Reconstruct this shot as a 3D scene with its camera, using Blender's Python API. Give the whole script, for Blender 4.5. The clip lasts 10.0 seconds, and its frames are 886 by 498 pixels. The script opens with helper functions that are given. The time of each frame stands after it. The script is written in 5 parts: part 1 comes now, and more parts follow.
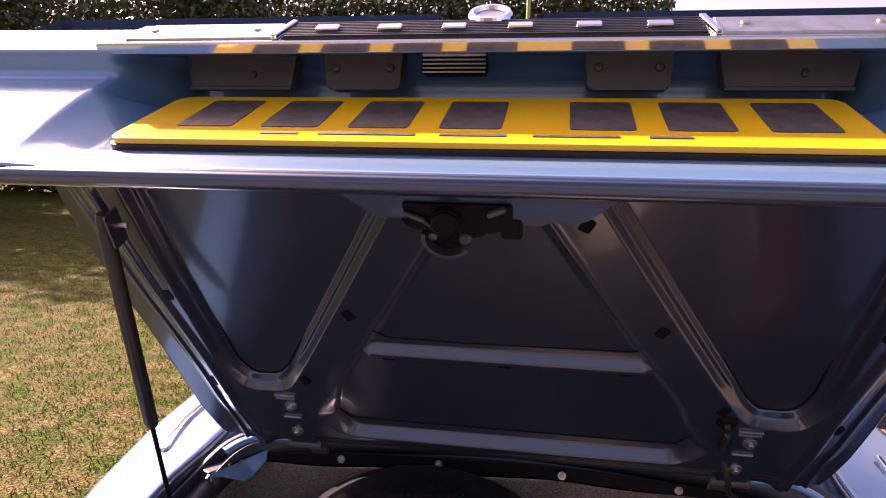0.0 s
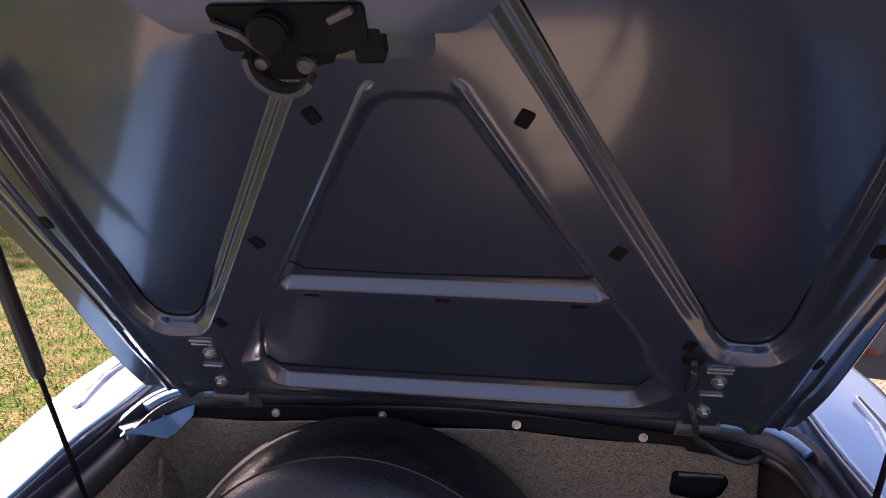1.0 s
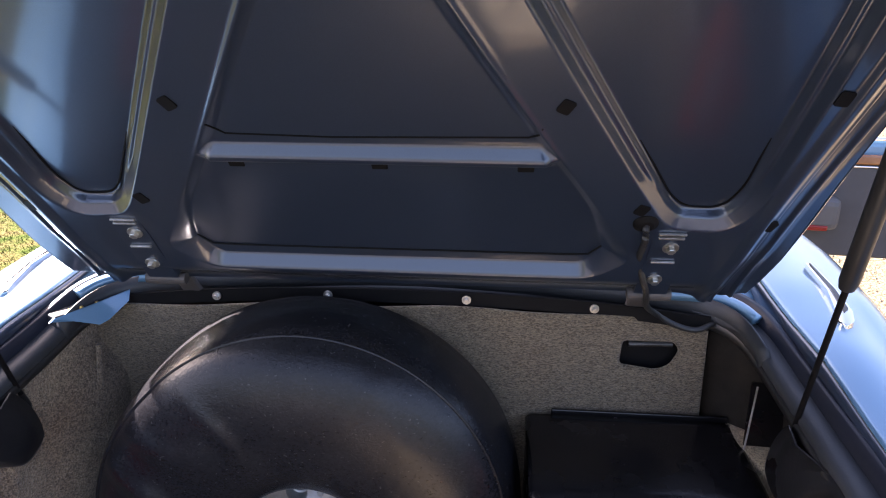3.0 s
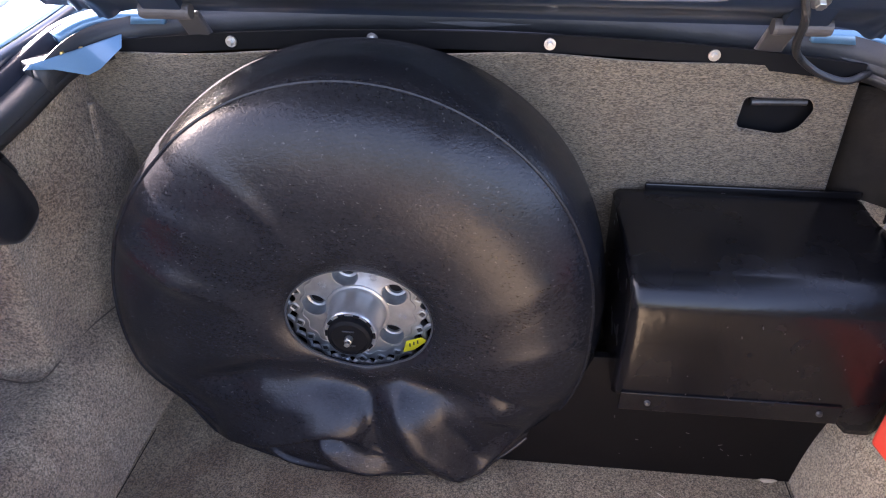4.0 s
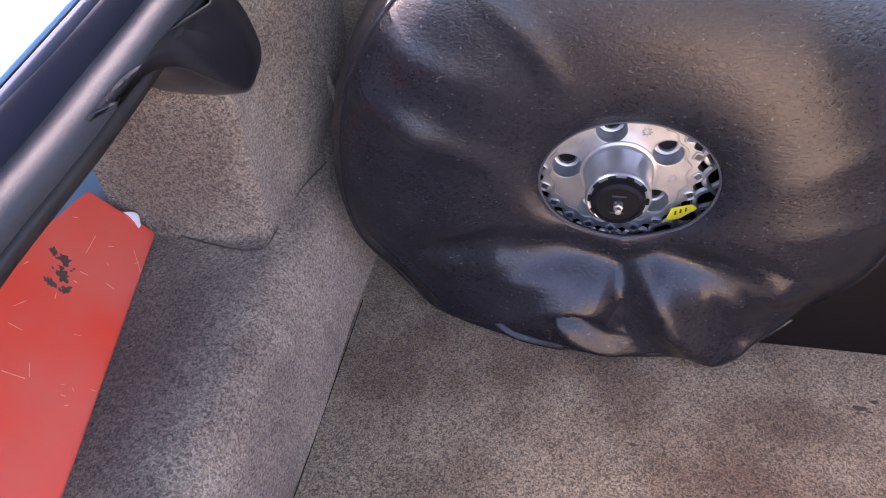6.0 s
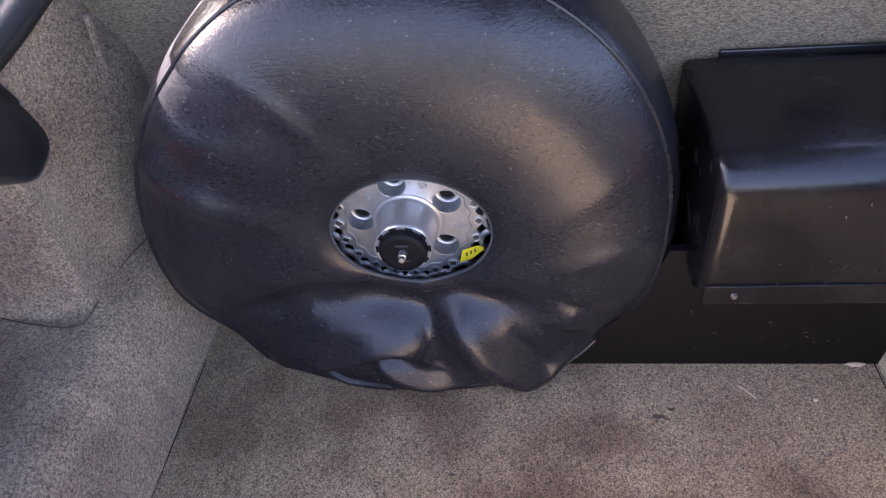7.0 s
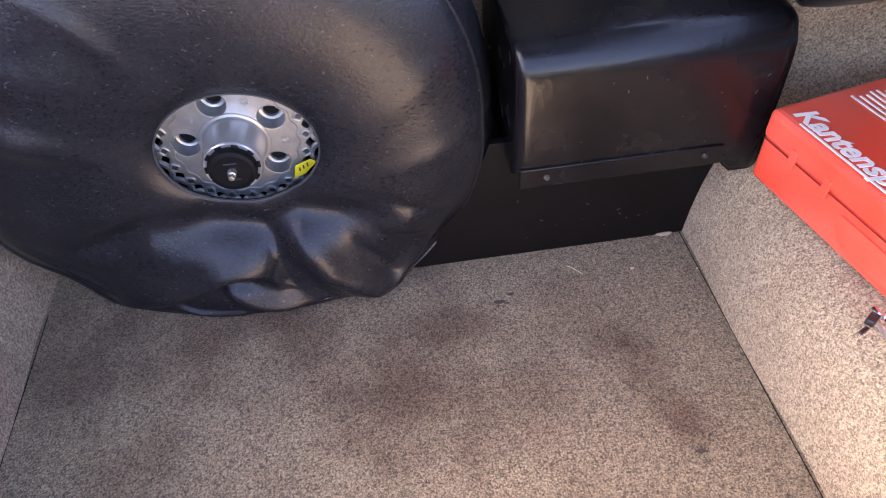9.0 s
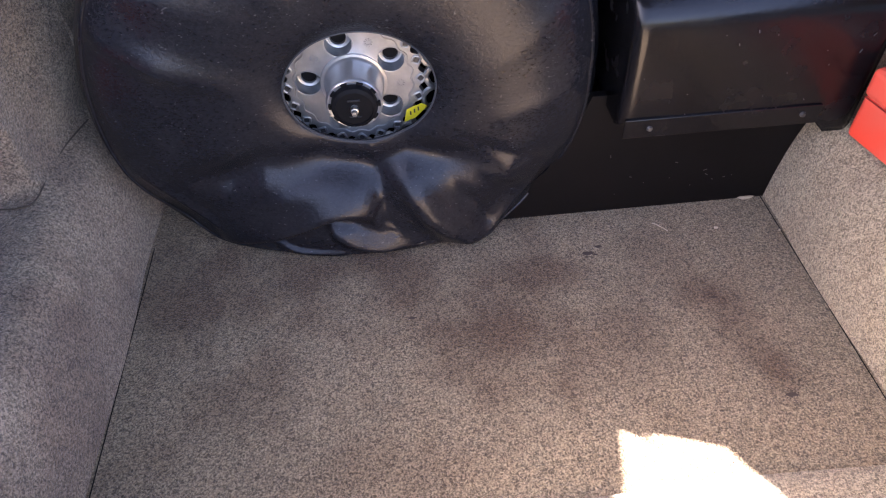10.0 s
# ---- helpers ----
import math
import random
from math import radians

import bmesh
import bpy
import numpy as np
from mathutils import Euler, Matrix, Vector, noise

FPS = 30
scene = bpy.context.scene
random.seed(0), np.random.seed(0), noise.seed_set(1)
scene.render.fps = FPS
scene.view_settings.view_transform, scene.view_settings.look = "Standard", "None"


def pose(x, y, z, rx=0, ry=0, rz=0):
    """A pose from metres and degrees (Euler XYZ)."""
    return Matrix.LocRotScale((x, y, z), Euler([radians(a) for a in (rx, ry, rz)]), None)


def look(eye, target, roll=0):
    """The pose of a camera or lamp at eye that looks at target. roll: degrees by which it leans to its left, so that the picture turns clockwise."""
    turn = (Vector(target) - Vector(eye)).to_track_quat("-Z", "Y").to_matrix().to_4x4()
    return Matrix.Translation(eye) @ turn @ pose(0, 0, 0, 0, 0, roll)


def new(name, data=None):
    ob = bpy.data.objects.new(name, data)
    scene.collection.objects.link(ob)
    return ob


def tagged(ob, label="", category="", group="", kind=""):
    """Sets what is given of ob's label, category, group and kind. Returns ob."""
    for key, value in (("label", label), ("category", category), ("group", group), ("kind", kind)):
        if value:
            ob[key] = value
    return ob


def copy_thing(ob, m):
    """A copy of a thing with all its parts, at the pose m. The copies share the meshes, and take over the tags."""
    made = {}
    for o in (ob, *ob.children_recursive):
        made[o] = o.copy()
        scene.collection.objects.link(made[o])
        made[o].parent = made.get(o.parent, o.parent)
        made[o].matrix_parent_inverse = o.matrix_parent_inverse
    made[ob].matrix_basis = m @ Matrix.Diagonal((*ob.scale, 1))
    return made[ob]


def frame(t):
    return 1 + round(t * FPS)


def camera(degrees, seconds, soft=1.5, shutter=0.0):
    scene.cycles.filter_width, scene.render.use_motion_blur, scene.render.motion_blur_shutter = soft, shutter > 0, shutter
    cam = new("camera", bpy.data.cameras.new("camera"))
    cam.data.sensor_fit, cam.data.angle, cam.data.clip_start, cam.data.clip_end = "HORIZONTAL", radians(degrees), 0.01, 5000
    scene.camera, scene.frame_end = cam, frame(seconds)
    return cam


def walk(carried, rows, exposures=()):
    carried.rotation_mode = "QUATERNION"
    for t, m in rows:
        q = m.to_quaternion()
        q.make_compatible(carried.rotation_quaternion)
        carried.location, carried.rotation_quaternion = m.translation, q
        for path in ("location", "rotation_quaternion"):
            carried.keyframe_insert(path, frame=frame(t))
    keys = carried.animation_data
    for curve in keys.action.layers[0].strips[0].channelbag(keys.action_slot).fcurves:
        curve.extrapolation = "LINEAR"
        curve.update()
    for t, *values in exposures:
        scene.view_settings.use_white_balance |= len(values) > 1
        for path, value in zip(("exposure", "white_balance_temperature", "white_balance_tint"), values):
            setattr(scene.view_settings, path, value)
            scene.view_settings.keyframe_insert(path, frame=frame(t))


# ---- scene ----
cam = camera(65.9, 10.0, soft=1.1)
PATH = [
    (0, (0.073, -0.09, 1.537), (-0.257, 1.871, 1.325), 1.3),
    (0.3, (0.063, -0.04, 1.53), (-0.263, 1.905, 1.203), 0.9),
    (0.5, (0.063, -0.022, 1.501), (-0.254, 1.928, 1.193), 1.0),
    (0.9, (0.107, 0.036, 1.464), (-0.172, 1.991, 1.147), 0.7),
    (1, (0.121, 0.045, 1.462), (-0.149, 2.002, 1.149), 0.7),
    (1.5, (0.184, 0.058, 1.484), (-0.05, 2.028, 1.229), 0.2),
    (1.8, (0.19, 0.044, 1.499), (0.002, 2.022, 1.271), -0.2),
    (2, (0.191, 0.033, 1.505), (0.005, 2.011, 1.279), -0.3),
    (2.2, (0.184, 0.017, 1.511), (0.007, 1.993, 1.257), -0.2),
    (3.3, (0.129, 0.151, 1.343), (-0.025, 2.005, 0.608), 0.5),
    (3.4, (0.124, 0.167, 1.325), (-0.028, 2.006, 0.553), 0.6),
    (3.5, (0.127, 0.186, 1.328), (-0.034, 1.993, 0.486), 0.3),
    (3.7, (0.114, 0.212, 1.309), (-0.051, 1.962, 0.354), 0.1),
    (4, (0.048, 0.261, 1.26), (-0.118, 1.914, 0.146), -0.1),
    (4.5, (-0.092, 0.311, 1.177), (-0.343, 1.805, -0.129), -2.2),
    (5, (-0.201, 0.317, 1.119), (-0.533, 1.733, -0.253), -3.8),
    (5.2, (-0.238, 0.314, 1.105), (-0.59, 1.721, -0.272), -4.2),
    (6.3, (-0.153, 0.326, 1.197), (-0.487, 1.717, -0.2), -5.8),
    (6.5, (-0.114, 0.323, 1.202), (-0.425, 1.742, -0.173), -5.9),
    (7, (-0.007, 0.327, 1.216), (-0.219, 1.794, -0.126), -6.5),
    (7.5, (0.069, 0.323, 1.227), (-0.06, 1.805, -0.11), -6.9),
    (8, (0.107, 0.302, 1.239), (0.07, 1.773, -0.115), -6.8),
    (8.5, (0.098, 0.272, 1.218), (0.176, 1.694, -0.186), -6.1),
    (9, (0.044, 0.252, 1.193), (0.174, 1.618, -0.262), -3.8),
    (9.2, (0.014, 0.246, 1.189), (0.14, 1.604, -0.274), -3.3),
    (9.5, (-0.031, 0.222, 1.176), (0.079, 1.581, -0.287), -2.8),
    (10, (-0.087, 0.184, 1.175), (0.006, 1.552, -0.281), -2.5),
]
walk(cam, [(t, look(eye, target, roll)) for t, eye, target, roll in PATH],
     exposures=[(0, 2.2, 7400, 54), (0.5, 2.25, 6950, 50), (1, 2.78, 6900, 40), (1.5, 3.8, 6900, 36), (2, 3.85, 7000, 34), (3.3, 3.35, 6600, 26), (3.5, 3.6, 6600, 26), (3.7, 3.95, 6600, 27), (4, 4.47, 6700, 28), (4.5, 4.8, 6600, 30), (5, 4.88, 6900, 35), (6.5, 4.88, 6850, 36), (7, 4.7, 6500, 31), (7.5, 5.0, 6600, 31), (8.5, 4.85, 6650, 32), (10, 4.43, 6650, 31)])


# ---- world, sun, exposure ----
SUN_TO = Vector((-1.26, 0.842, 1.0)).normalized()
world = bpy.data.worlds.new("sky_world")
scene.world = world
world.use_nodes = True
wn = world.node_tree
wn.nodes.clear()
sky = wn.nodes.new("ShaderNodeTexSky")
sky.sky_type = "NISHITA"
sky.sun_disc = False
sky.sun_elevation = math.asin(SUN_TO.z)
sky.sun_rotation = math.atan2(SUN_TO.x, SUN_TO.y)
sky.air_density, sky.dust_density, sky.ozone_density = 1.0, 4.5, 1.0
bg = wn.nodes.new("ShaderNodeBackground")
bg.inputs["Strength"].default_value = 0.07
wout = wn.nodes.new("ShaderNodeOutputWorld")
wn.links.new(sky.outputs["Color"], bg.inputs["Color"])
wn.links.new(bg.outputs["Background"], wout.inputs["Surface"])
sun_data = bpy.data.lights.new("sun", "SUN")
sun_data.energy, sun_data.angle, sun_data.color = 5.0, radians(0.53), (1.0, 0.95, 0.89)
sun = new("sun", sun_data)
sun.matrix_world = look((0, 0, 0), -SUN_TO) @ Matrix.Identity(4)
sun.location = (-4, 3, 6)

# ---- materials ----


def material(name, color, rough=0.5, metal=0.0, tint=None, scale=20.0, amount=0.5, bump=0.0, bump_scale=200.0,
             coat=0.0, fine=0.0, fine_scale=400.0, spread=(0.35, 0.65), rough_var=0.0, specular=0.5, sheen=0.0, bump_depth=0.002):
    """A principled material: a base colour, a second tint in soft stains, fine grain and relief, in object space."""
    m = bpy.data.materials.new(name)
    m.use_nodes = True
    nt = m.node_tree
    b = nt.nodes["Principled BSDF"]
    b.inputs["Roughness"].default_value, b.inputs["Metallic"].default_value = rough, metal
    b.inputs["Coat Weight"].default_value = coat
    b.inputs["Coat Roughness"].default_value = 0.09 if "inside" in name else 0.06
    b.inputs["Specular IOR Level"].default_value = specular
    b.inputs["Sheen Weight"].default_value = sheen
    co = nt.nodes.new("ShaderNodeTexCoord")
    n1 = nt.nodes.new("ShaderNodeTexNoise")
    n1.inputs["Scale"].default_value, n1.inputs["Detail"].default_value = scale, 6
    nt.links.new(co.outputs["Object"], n1.inputs["Vector"])
    ramp = nt.nodes.new("ShaderNodeMapRange")
    ramp.inputs["From Min"].default_value, ramp.inputs["From Max"].default_value = spread
    ramp.inputs["To Max"].default_value = amount
    nt.links.new(n1.outputs["Fac"], ramp.inputs["Value"])
    mix = nt.nodes.new("ShaderNodeMix")
    mix.data_type = "RGBA"
    mix.inputs["A"].default_value = (*color, 1)
    mix.inputs["B"].default_value = (*(tint or [c * 0.7 for c in color]), 1)
    nt.links.new(ramp.outputs["Result"], mix.inputs["Factor"])
    last = mix.outputs["Result"]
    if fine:
        n2 = nt.nodes.new("ShaderNodeTexNoise")
        n2.inputs["Scale"].default_value, n2.inputs["Detail"].default_value = fine_scale, 3
        nt.links.new(co.outputs["Object"], n2.inputs["Vector"])
        r2 = nt.nodes.new("ShaderNodeMapRange")
        r2.inputs["From Min"].default_value, r2.inputs["From Max"].default_value = 0.3, 0.7
        r2.inputs["To Min"].default_value, r2.inputs["To Max"].default_value = 1 - fine, 1 + fine
        nt.links.new(n2.outputs["Fac"], r2.inputs["Value"])
        mul = nt.nodes.new("ShaderNodeMix")
        mul.data_type, mul.blend_type = "RGBA", "MULTIPLY"
        mul.inputs["Factor"].default_value = 1
        nt.links.new(last, mul.inputs["A"])
        nt.links.new(r2.outputs["Result"], mul.inputs["B"])
        last = mul.outputs["Result"]
    nt.links.new(last, b.inputs["Base Color"])
    if rough_var:
        r3 = nt.nodes.new("ShaderNodeMapRange")
        r3.inputs["From Min"].default_value, r3.inputs["From Max"].default_value = 0.3, 0.7
        r3.inputs["To Min"].default_value, r3.inputs["To Max"].default_value = rough - rough_var, rough + rough_var
        nt.links.new(n1.outputs["Fac"], r3.inputs["Value"])
        nt.links.new(r3.outputs["Result"], b.inputs["Roughness"])
    if bump:
        n3 = nt.nodes.new("ShaderNodeTexNoise")
        n3.inputs["Scale"].default_value, n3.inputs["Detail"].default_value = bump_scale, 4
        nt.links.new(co.outputs["Object"], n3.inputs["Vector"])
        bp = nt.nodes.new("ShaderNodeBump")
        bp.inputs["Strength"].default_value, bp.inputs["Distance"].default_value = bump, bump_depth
        nt.links.new(n3.outputs["Fac"], bp.inputs["Height"])
        nt.links.new(bp.outputs["Normal"], b.inputs["Normal"])
    return m


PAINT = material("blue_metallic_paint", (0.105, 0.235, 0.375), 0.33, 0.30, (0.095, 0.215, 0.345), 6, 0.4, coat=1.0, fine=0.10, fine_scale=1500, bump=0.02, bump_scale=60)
# the same body blue, darkened to hold the shade on inner faces
PAINT_SHADED = material("blue_paint_inside_shaded", (0.034, 0.050, 0.082), 0.32, 0.45, (0.028, 0.042, 0.070), 5, 0.6, spread=(0.15, 0.85), coat=1.0, fine=0.08, fine_scale=900, bump=0.03, bump_scale=90)


def worn(name, color, fleck, stain, grain=230.0, flecks=(0.40, 0.62), stains=(0.50, 0.68), stain_scale=6.0, stain_amount=0.75, rough=0.95, specular=0.1, sheen=0.2, bump=1.0, depth=0.0035, stretch=(1, 1, 1), pile=0.0, dust=0.0, blots=()):
    """Carpet or grained sheet: dark flecks on a light ground, large stains, and relief that follows the flecks."""
    m = bpy.data.materials.new(name)
    m.use_nodes = True
    nt = m.node_tree
    b = nt.nodes["Principled BSDF"]
    b.inputs["Roughness"].default_value, b.inputs["Specular IOR Level"].default_value, b.inputs["Sheen Weight"].default_value = rough, specular, sheen
    co = nt.nodes.new("ShaderNodeTexCoord")
    mp = nt.nodes.new("ShaderNodeMapping")
    mp.inputs["Scale"].default_value = stretch
    nt.links.new(co.outputs["Object"], mp.inputs["Vector"])

    def noise_range(scale, detail, lo, hi, vec, distort=0.0):
        n = nt.nodes.new("ShaderNodeTexNoise")
        n.inputs["Scale"].default_value, n.inputs["Detail"].default_value, n.inputs["Distortion"].default_value = scale, detail, distort
        nt.links.new(vec, n.inputs["Vector"])
        r = nt.nodes.new("ShaderNodeMapRange")
        r.inputs["From Min"].default_value, r.inputs["From Max"].default_value = lo, hi
        nt.links.new(n.outputs["Fac"], r.inputs["Value"])
        return n, r

    def mixed(a, bcol, fac):
        x = nt.nodes.new("ShaderNodeMix")
        x.data_type = "RGBA"
        for key, v in (("A", a), ("B", bcol)):
            if isinstance(v, tuple):
                x.inputs[key].default_value = (*v, 1)
            else:
                nt.links.new(v, x.inputs[key])
        nt.links.new(fac, x.inputs["Factor"])
        return x.outputs["Result"]

    grain_n, grain_r = noise_range(grain, 3, *flecks, mp.outputs["Vector"], 0.6)
    _, big = noise_range(stain_scale, 5, *stains, co.outputs["Object"])
    big.inputs["To Max"].default_value = stain_amount
    _, mid = noise_range(120, 3, 0.38, 0.66, co.outputs["Object"])
    mid.inputs["To Max"].default_value = 0.5
    def darker(a, ratio, fac):
        """The colour a, times ratio where fac is 1."""
        x = nt.nodes.new("ShaderNodeMapRange")
        x.inputs["To Min"].default_value, x.inputs["To Max"].default_value = 1.0, ratio
        nt.links.new(fac, x.inputs["Value"])
        y = nt.nodes.new("ShaderNodeMix")
        y.data_type, y.blend_type = "RGBA", "MULTIPLY"
        y.inputs["Factor"].default_value = 1
        nt.links.new(a, y.inputs["A"])
        nt.links.new(x.outputs["Result"], y.inputs["B"])
        return y.outputs["Result"]

    col = mixed(color, tuple(0.6 * p + 0.4 * q for p, q in zip(color, stain)), mid.outputs["Result"])
    col = mixed(col, stain, big.outputs["Result"])
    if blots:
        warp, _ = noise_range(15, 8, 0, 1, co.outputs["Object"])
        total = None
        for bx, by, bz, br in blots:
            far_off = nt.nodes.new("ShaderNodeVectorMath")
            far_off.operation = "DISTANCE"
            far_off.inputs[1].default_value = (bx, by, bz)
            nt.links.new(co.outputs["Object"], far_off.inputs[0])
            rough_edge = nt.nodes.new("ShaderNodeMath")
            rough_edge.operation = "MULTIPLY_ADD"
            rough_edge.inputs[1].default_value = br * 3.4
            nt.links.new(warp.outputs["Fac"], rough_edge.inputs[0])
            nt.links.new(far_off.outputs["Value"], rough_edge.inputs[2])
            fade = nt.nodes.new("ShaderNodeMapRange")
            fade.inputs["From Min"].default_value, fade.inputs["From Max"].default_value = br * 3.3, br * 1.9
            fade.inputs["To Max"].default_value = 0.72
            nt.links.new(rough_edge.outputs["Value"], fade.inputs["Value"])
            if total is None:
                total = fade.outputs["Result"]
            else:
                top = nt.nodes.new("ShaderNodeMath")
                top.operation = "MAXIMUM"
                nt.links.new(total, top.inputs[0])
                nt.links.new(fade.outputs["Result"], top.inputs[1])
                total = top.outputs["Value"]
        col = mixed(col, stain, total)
    grain_r.inputs["To Min"].default_value, grain_r.inputs["To Max"].default_value = 1.0, 0.0
    col = darker(col, fleck[1] / color[1], grain_r.outputs["Result"])
    if pile:
        worm, _ = noise_range(pile, 1, 0, 1, mp.outputs["Vector"], 1.6)
        off = nt.nodes.new("ShaderNodeMath")
        off.operation = "SUBTRACT"
        off.inputs[1].default_value = 0.5
        nt.links.new(worm.outputs["Fac"], off.inputs[0])
        size = nt.nodes.new("ShaderNodeMath")
        size.operation = "ABSOLUTE"
        nt.links.new(off.outputs["Value"], size.inputs[0])
        line = nt.nodes.new("ShaderNodeMapRange")
        line.inputs["From Min"].default_value, line.inputs["From Max"].default_value = 0.085, 0.020
        line.inputs["To Max"].default_value = 1.0
        nt.links.new(size.outputs["Value"], line.inputs["Value"])
        _, gaps = noise_range(pile * 1.1, 1, 0.36, 0.46, mp.outputs["Vector"])
        both = nt.nodes.new("ShaderNodeMath")
        both.operation = "MULTIPLY"
        nt.links.new(line.outputs["Result"], both.inputs[0])
        nt.links.new(gaps.outputs["Result"], both.inputs[1])
        col = darker(col, 0.44, both.outputs["Value"])
    if dust:
        _, motes = noise_range(dust, 1, 0.69, 0.80, mp.outputs["Vector"])
        col = mixed(col, (0.055, 0.054, 0.056), motes.outputs["Result"])
    nt.links.new(col, b.inputs["Base Color"])
    bp = nt.nodes.new("ShaderNodeBump")
    bp.inputs["Strength"].default_value, bp.inputs["Distance"].default_value = bump, depth
    nt.links.new(grain_n.outputs["Fac"], bp.inputs["Height"])
    nt.links.new(bp.outputs["Normal"], b.inputs["Normal"])
    return m


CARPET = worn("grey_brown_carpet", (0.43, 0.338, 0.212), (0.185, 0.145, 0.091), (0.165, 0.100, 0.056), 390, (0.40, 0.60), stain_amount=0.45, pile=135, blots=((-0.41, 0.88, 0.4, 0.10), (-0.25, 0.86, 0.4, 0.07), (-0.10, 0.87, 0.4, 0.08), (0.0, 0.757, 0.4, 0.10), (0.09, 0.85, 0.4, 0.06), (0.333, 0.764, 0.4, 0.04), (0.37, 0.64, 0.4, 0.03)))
# left lining: real stains, base also darkened for the weaker light there
CARPET_DIRTY_SHADED = worn("grubby_shaded_wall_carpet", (0.44, 0.360, 0.258), (0.21, 0.170, 0.122), (0.19, 0.132, 0.097), 320, (0.38, 0.62), (0.46, 0.64), 5.0, 0.55, pile=165, blots=((-0.65, 0.90, 0.72, 0.15), (-0.66, 0.70, 0.587, 0.16), (-0.54, 0.74, 0.575, 0.035)))
# right and rear lining: base lightened and warmed for the sun's bounce there
CARPET_WALL_LIT = worn("grey_lit_wall_carpet", (0.56, 0.466, 0.314), (0.28, 0.232, 0.157), (0.34, 0.25, 0.16), 380, (0.385, 0.585), stain_amount=0.45, pile=165)
# front wall: its own weave, with the shade there put into a darker base
CARPET_BACK_SHADED = worn("shaded_back_carpet", (0.300, 0.238, 0.160), (0.135, 0.106, 0.072), (0.19, 0.140, 0.095), 360, (0.38, 0.62), stain_amount=0.5, stretch=(0.6, 1, 2.2), pile=170)
VINYL = worn("black_vinyl", (0.0125, 0.0128, 0.0158), (0.0080, 0.0082, 0.0101), (0.026, 0.0255, 0.028), 210, (0.35, 0.65), (0.46, 0.72), 13.0, 0.6, rough=0.26, specular=0.32, sheen=0.0, bump=0.40, depth=0.0014, stretch=(1, 1, 1.5), dust=190)
BOXVINYL = material("black_trim_vinyl", (0.004, 0.004, 0.005), 0.25, 0, (0.009, 0.008, 0.009), 14, 0.5, specular=0.36, bump=0.32, bump_scale=110, rough_var=0.06, bump_depth=0.001)
PANELVINYL = material("dull_black_panel", (0.0055, 0.005, 0.005), 0.55, 0, (0.008, 0.007, 0.007), 12, 0.5, specular=0.10, bump=0.15, bump_scale=120, bump_depth=0.001)
SEALRUBBER = material("greyed_rubber", (0.030, 0.033, 0.038), 0.50, 0, (0.046, 0.050, 0.056), 14, 0.6, specular=0.30, bump=0.15, bump_scale=300)
RUBBER = material("black_rubber", (0.014, 0.014, 0.015), 0.42, 0, (0.03, 0.029, 0.028), 25, 0.5, bump=0.1, bump_scale=300)
DARK = material("dark_cavity", (0.004, 0.004, 0.005), 0.6, 0, (0.007, 0.007, 0.007), 30, 0.5, specular=0.12)
ALLOY = material("cast_alloy", (0.455, 0.470, 0.480), 0.40, 0.85, (0.30, 0.305, 0.305), 45, 0.7, bump=0.15, bump_scale=500, bump_depth=0.0006, rough_var=0.08)
DARKSTEEL = material("dark_steel", (0.10, 0.10, 0.10), 0.45, 0.7, (0.05, 0.048, 0.045), 60, 0.8)
STEEL = material("zinc_steel", (0.55, 0.55, 0.53), 0.35, 0.9, (0.36, 0.34, 0.30), 60, 0.8, bump=0.1, bump_scale=300, bump_depth=0.0005)
CHROME = material("chrome", (0.80, 0.81, 0.83), 0.08, 1.0, (0.7, 0.7, 0.7), 30, 0.3)
YELLOW = material("yellow_plate", (0.95, 0.52, 0.005), 0.22, 0, (0.92, 0.47, 0.004), 20, 0.5, coat=0.6)
BLACKINK = material("black_print", (0.035, 0.028, 0.024), 0.45, 0, (0.12, 0.09, 0.07), 120, 0.7)
RED = material("red_plastic", (0.76, 0.070, 0.038), 0.42, 0, (0.66, 0.13, 0.09), 9, 0.7, bump=0.12, bump_scale=160, rough_var=0.08, bump_depth=0.001)
WHITE = material("white_print", (0.82, 0.80, 0.78), 0.5, 0, (0.7, 0.68, 0.66), 60, 0.4)
BRASS = material("brass", (0.70, 0.45, 0.13), 0.3, 0.9, (0.4, 0.25, 0.08), 80, 0.6)
GRASS_SOIL = material("lawn", (0.046, 0.072, 0.010), 0.95, 0, (0.120, 0.098, 0.034), 4.2, 0.95, specular=0.03, bump=1.0, bump_scale=60, fine=0.75, fine_scale=55, spread=(0.40, 0.60), bump_depth=0.03)
GRAVEL = material("gravel_drive", (0.17, 0.135, 0.085), 0.95, 0, specular=0.05, tint=(0.11, 0.09, 0.058), scale=2, amount=0.6, bump=1.0, bump_scale=60, fine=0.45, fine_scale=55, bump_depth=0.02)

# ---- mesh helpers ----


def empty(name, m=None, label="", category="", group="", kind=""):
    ob = new(name)
    ob.empty_display_size = 0.05
    if m is not None:
        ob.matrix_world = m
    return tagged(ob, label, category, group, kind)


def link_mesh(name, me, mat, parent=None, label="", smooth=True):
    me.materials.append(mat)
    if smooth:
        me.polygons.foreach_set("use_smooth", [True] * len(me.polygons))
        me.update()
    ob = new(name, me)
    if parent is not None:
        ob.parent = parent
    if label:
        ob["label"] = label
    return ob


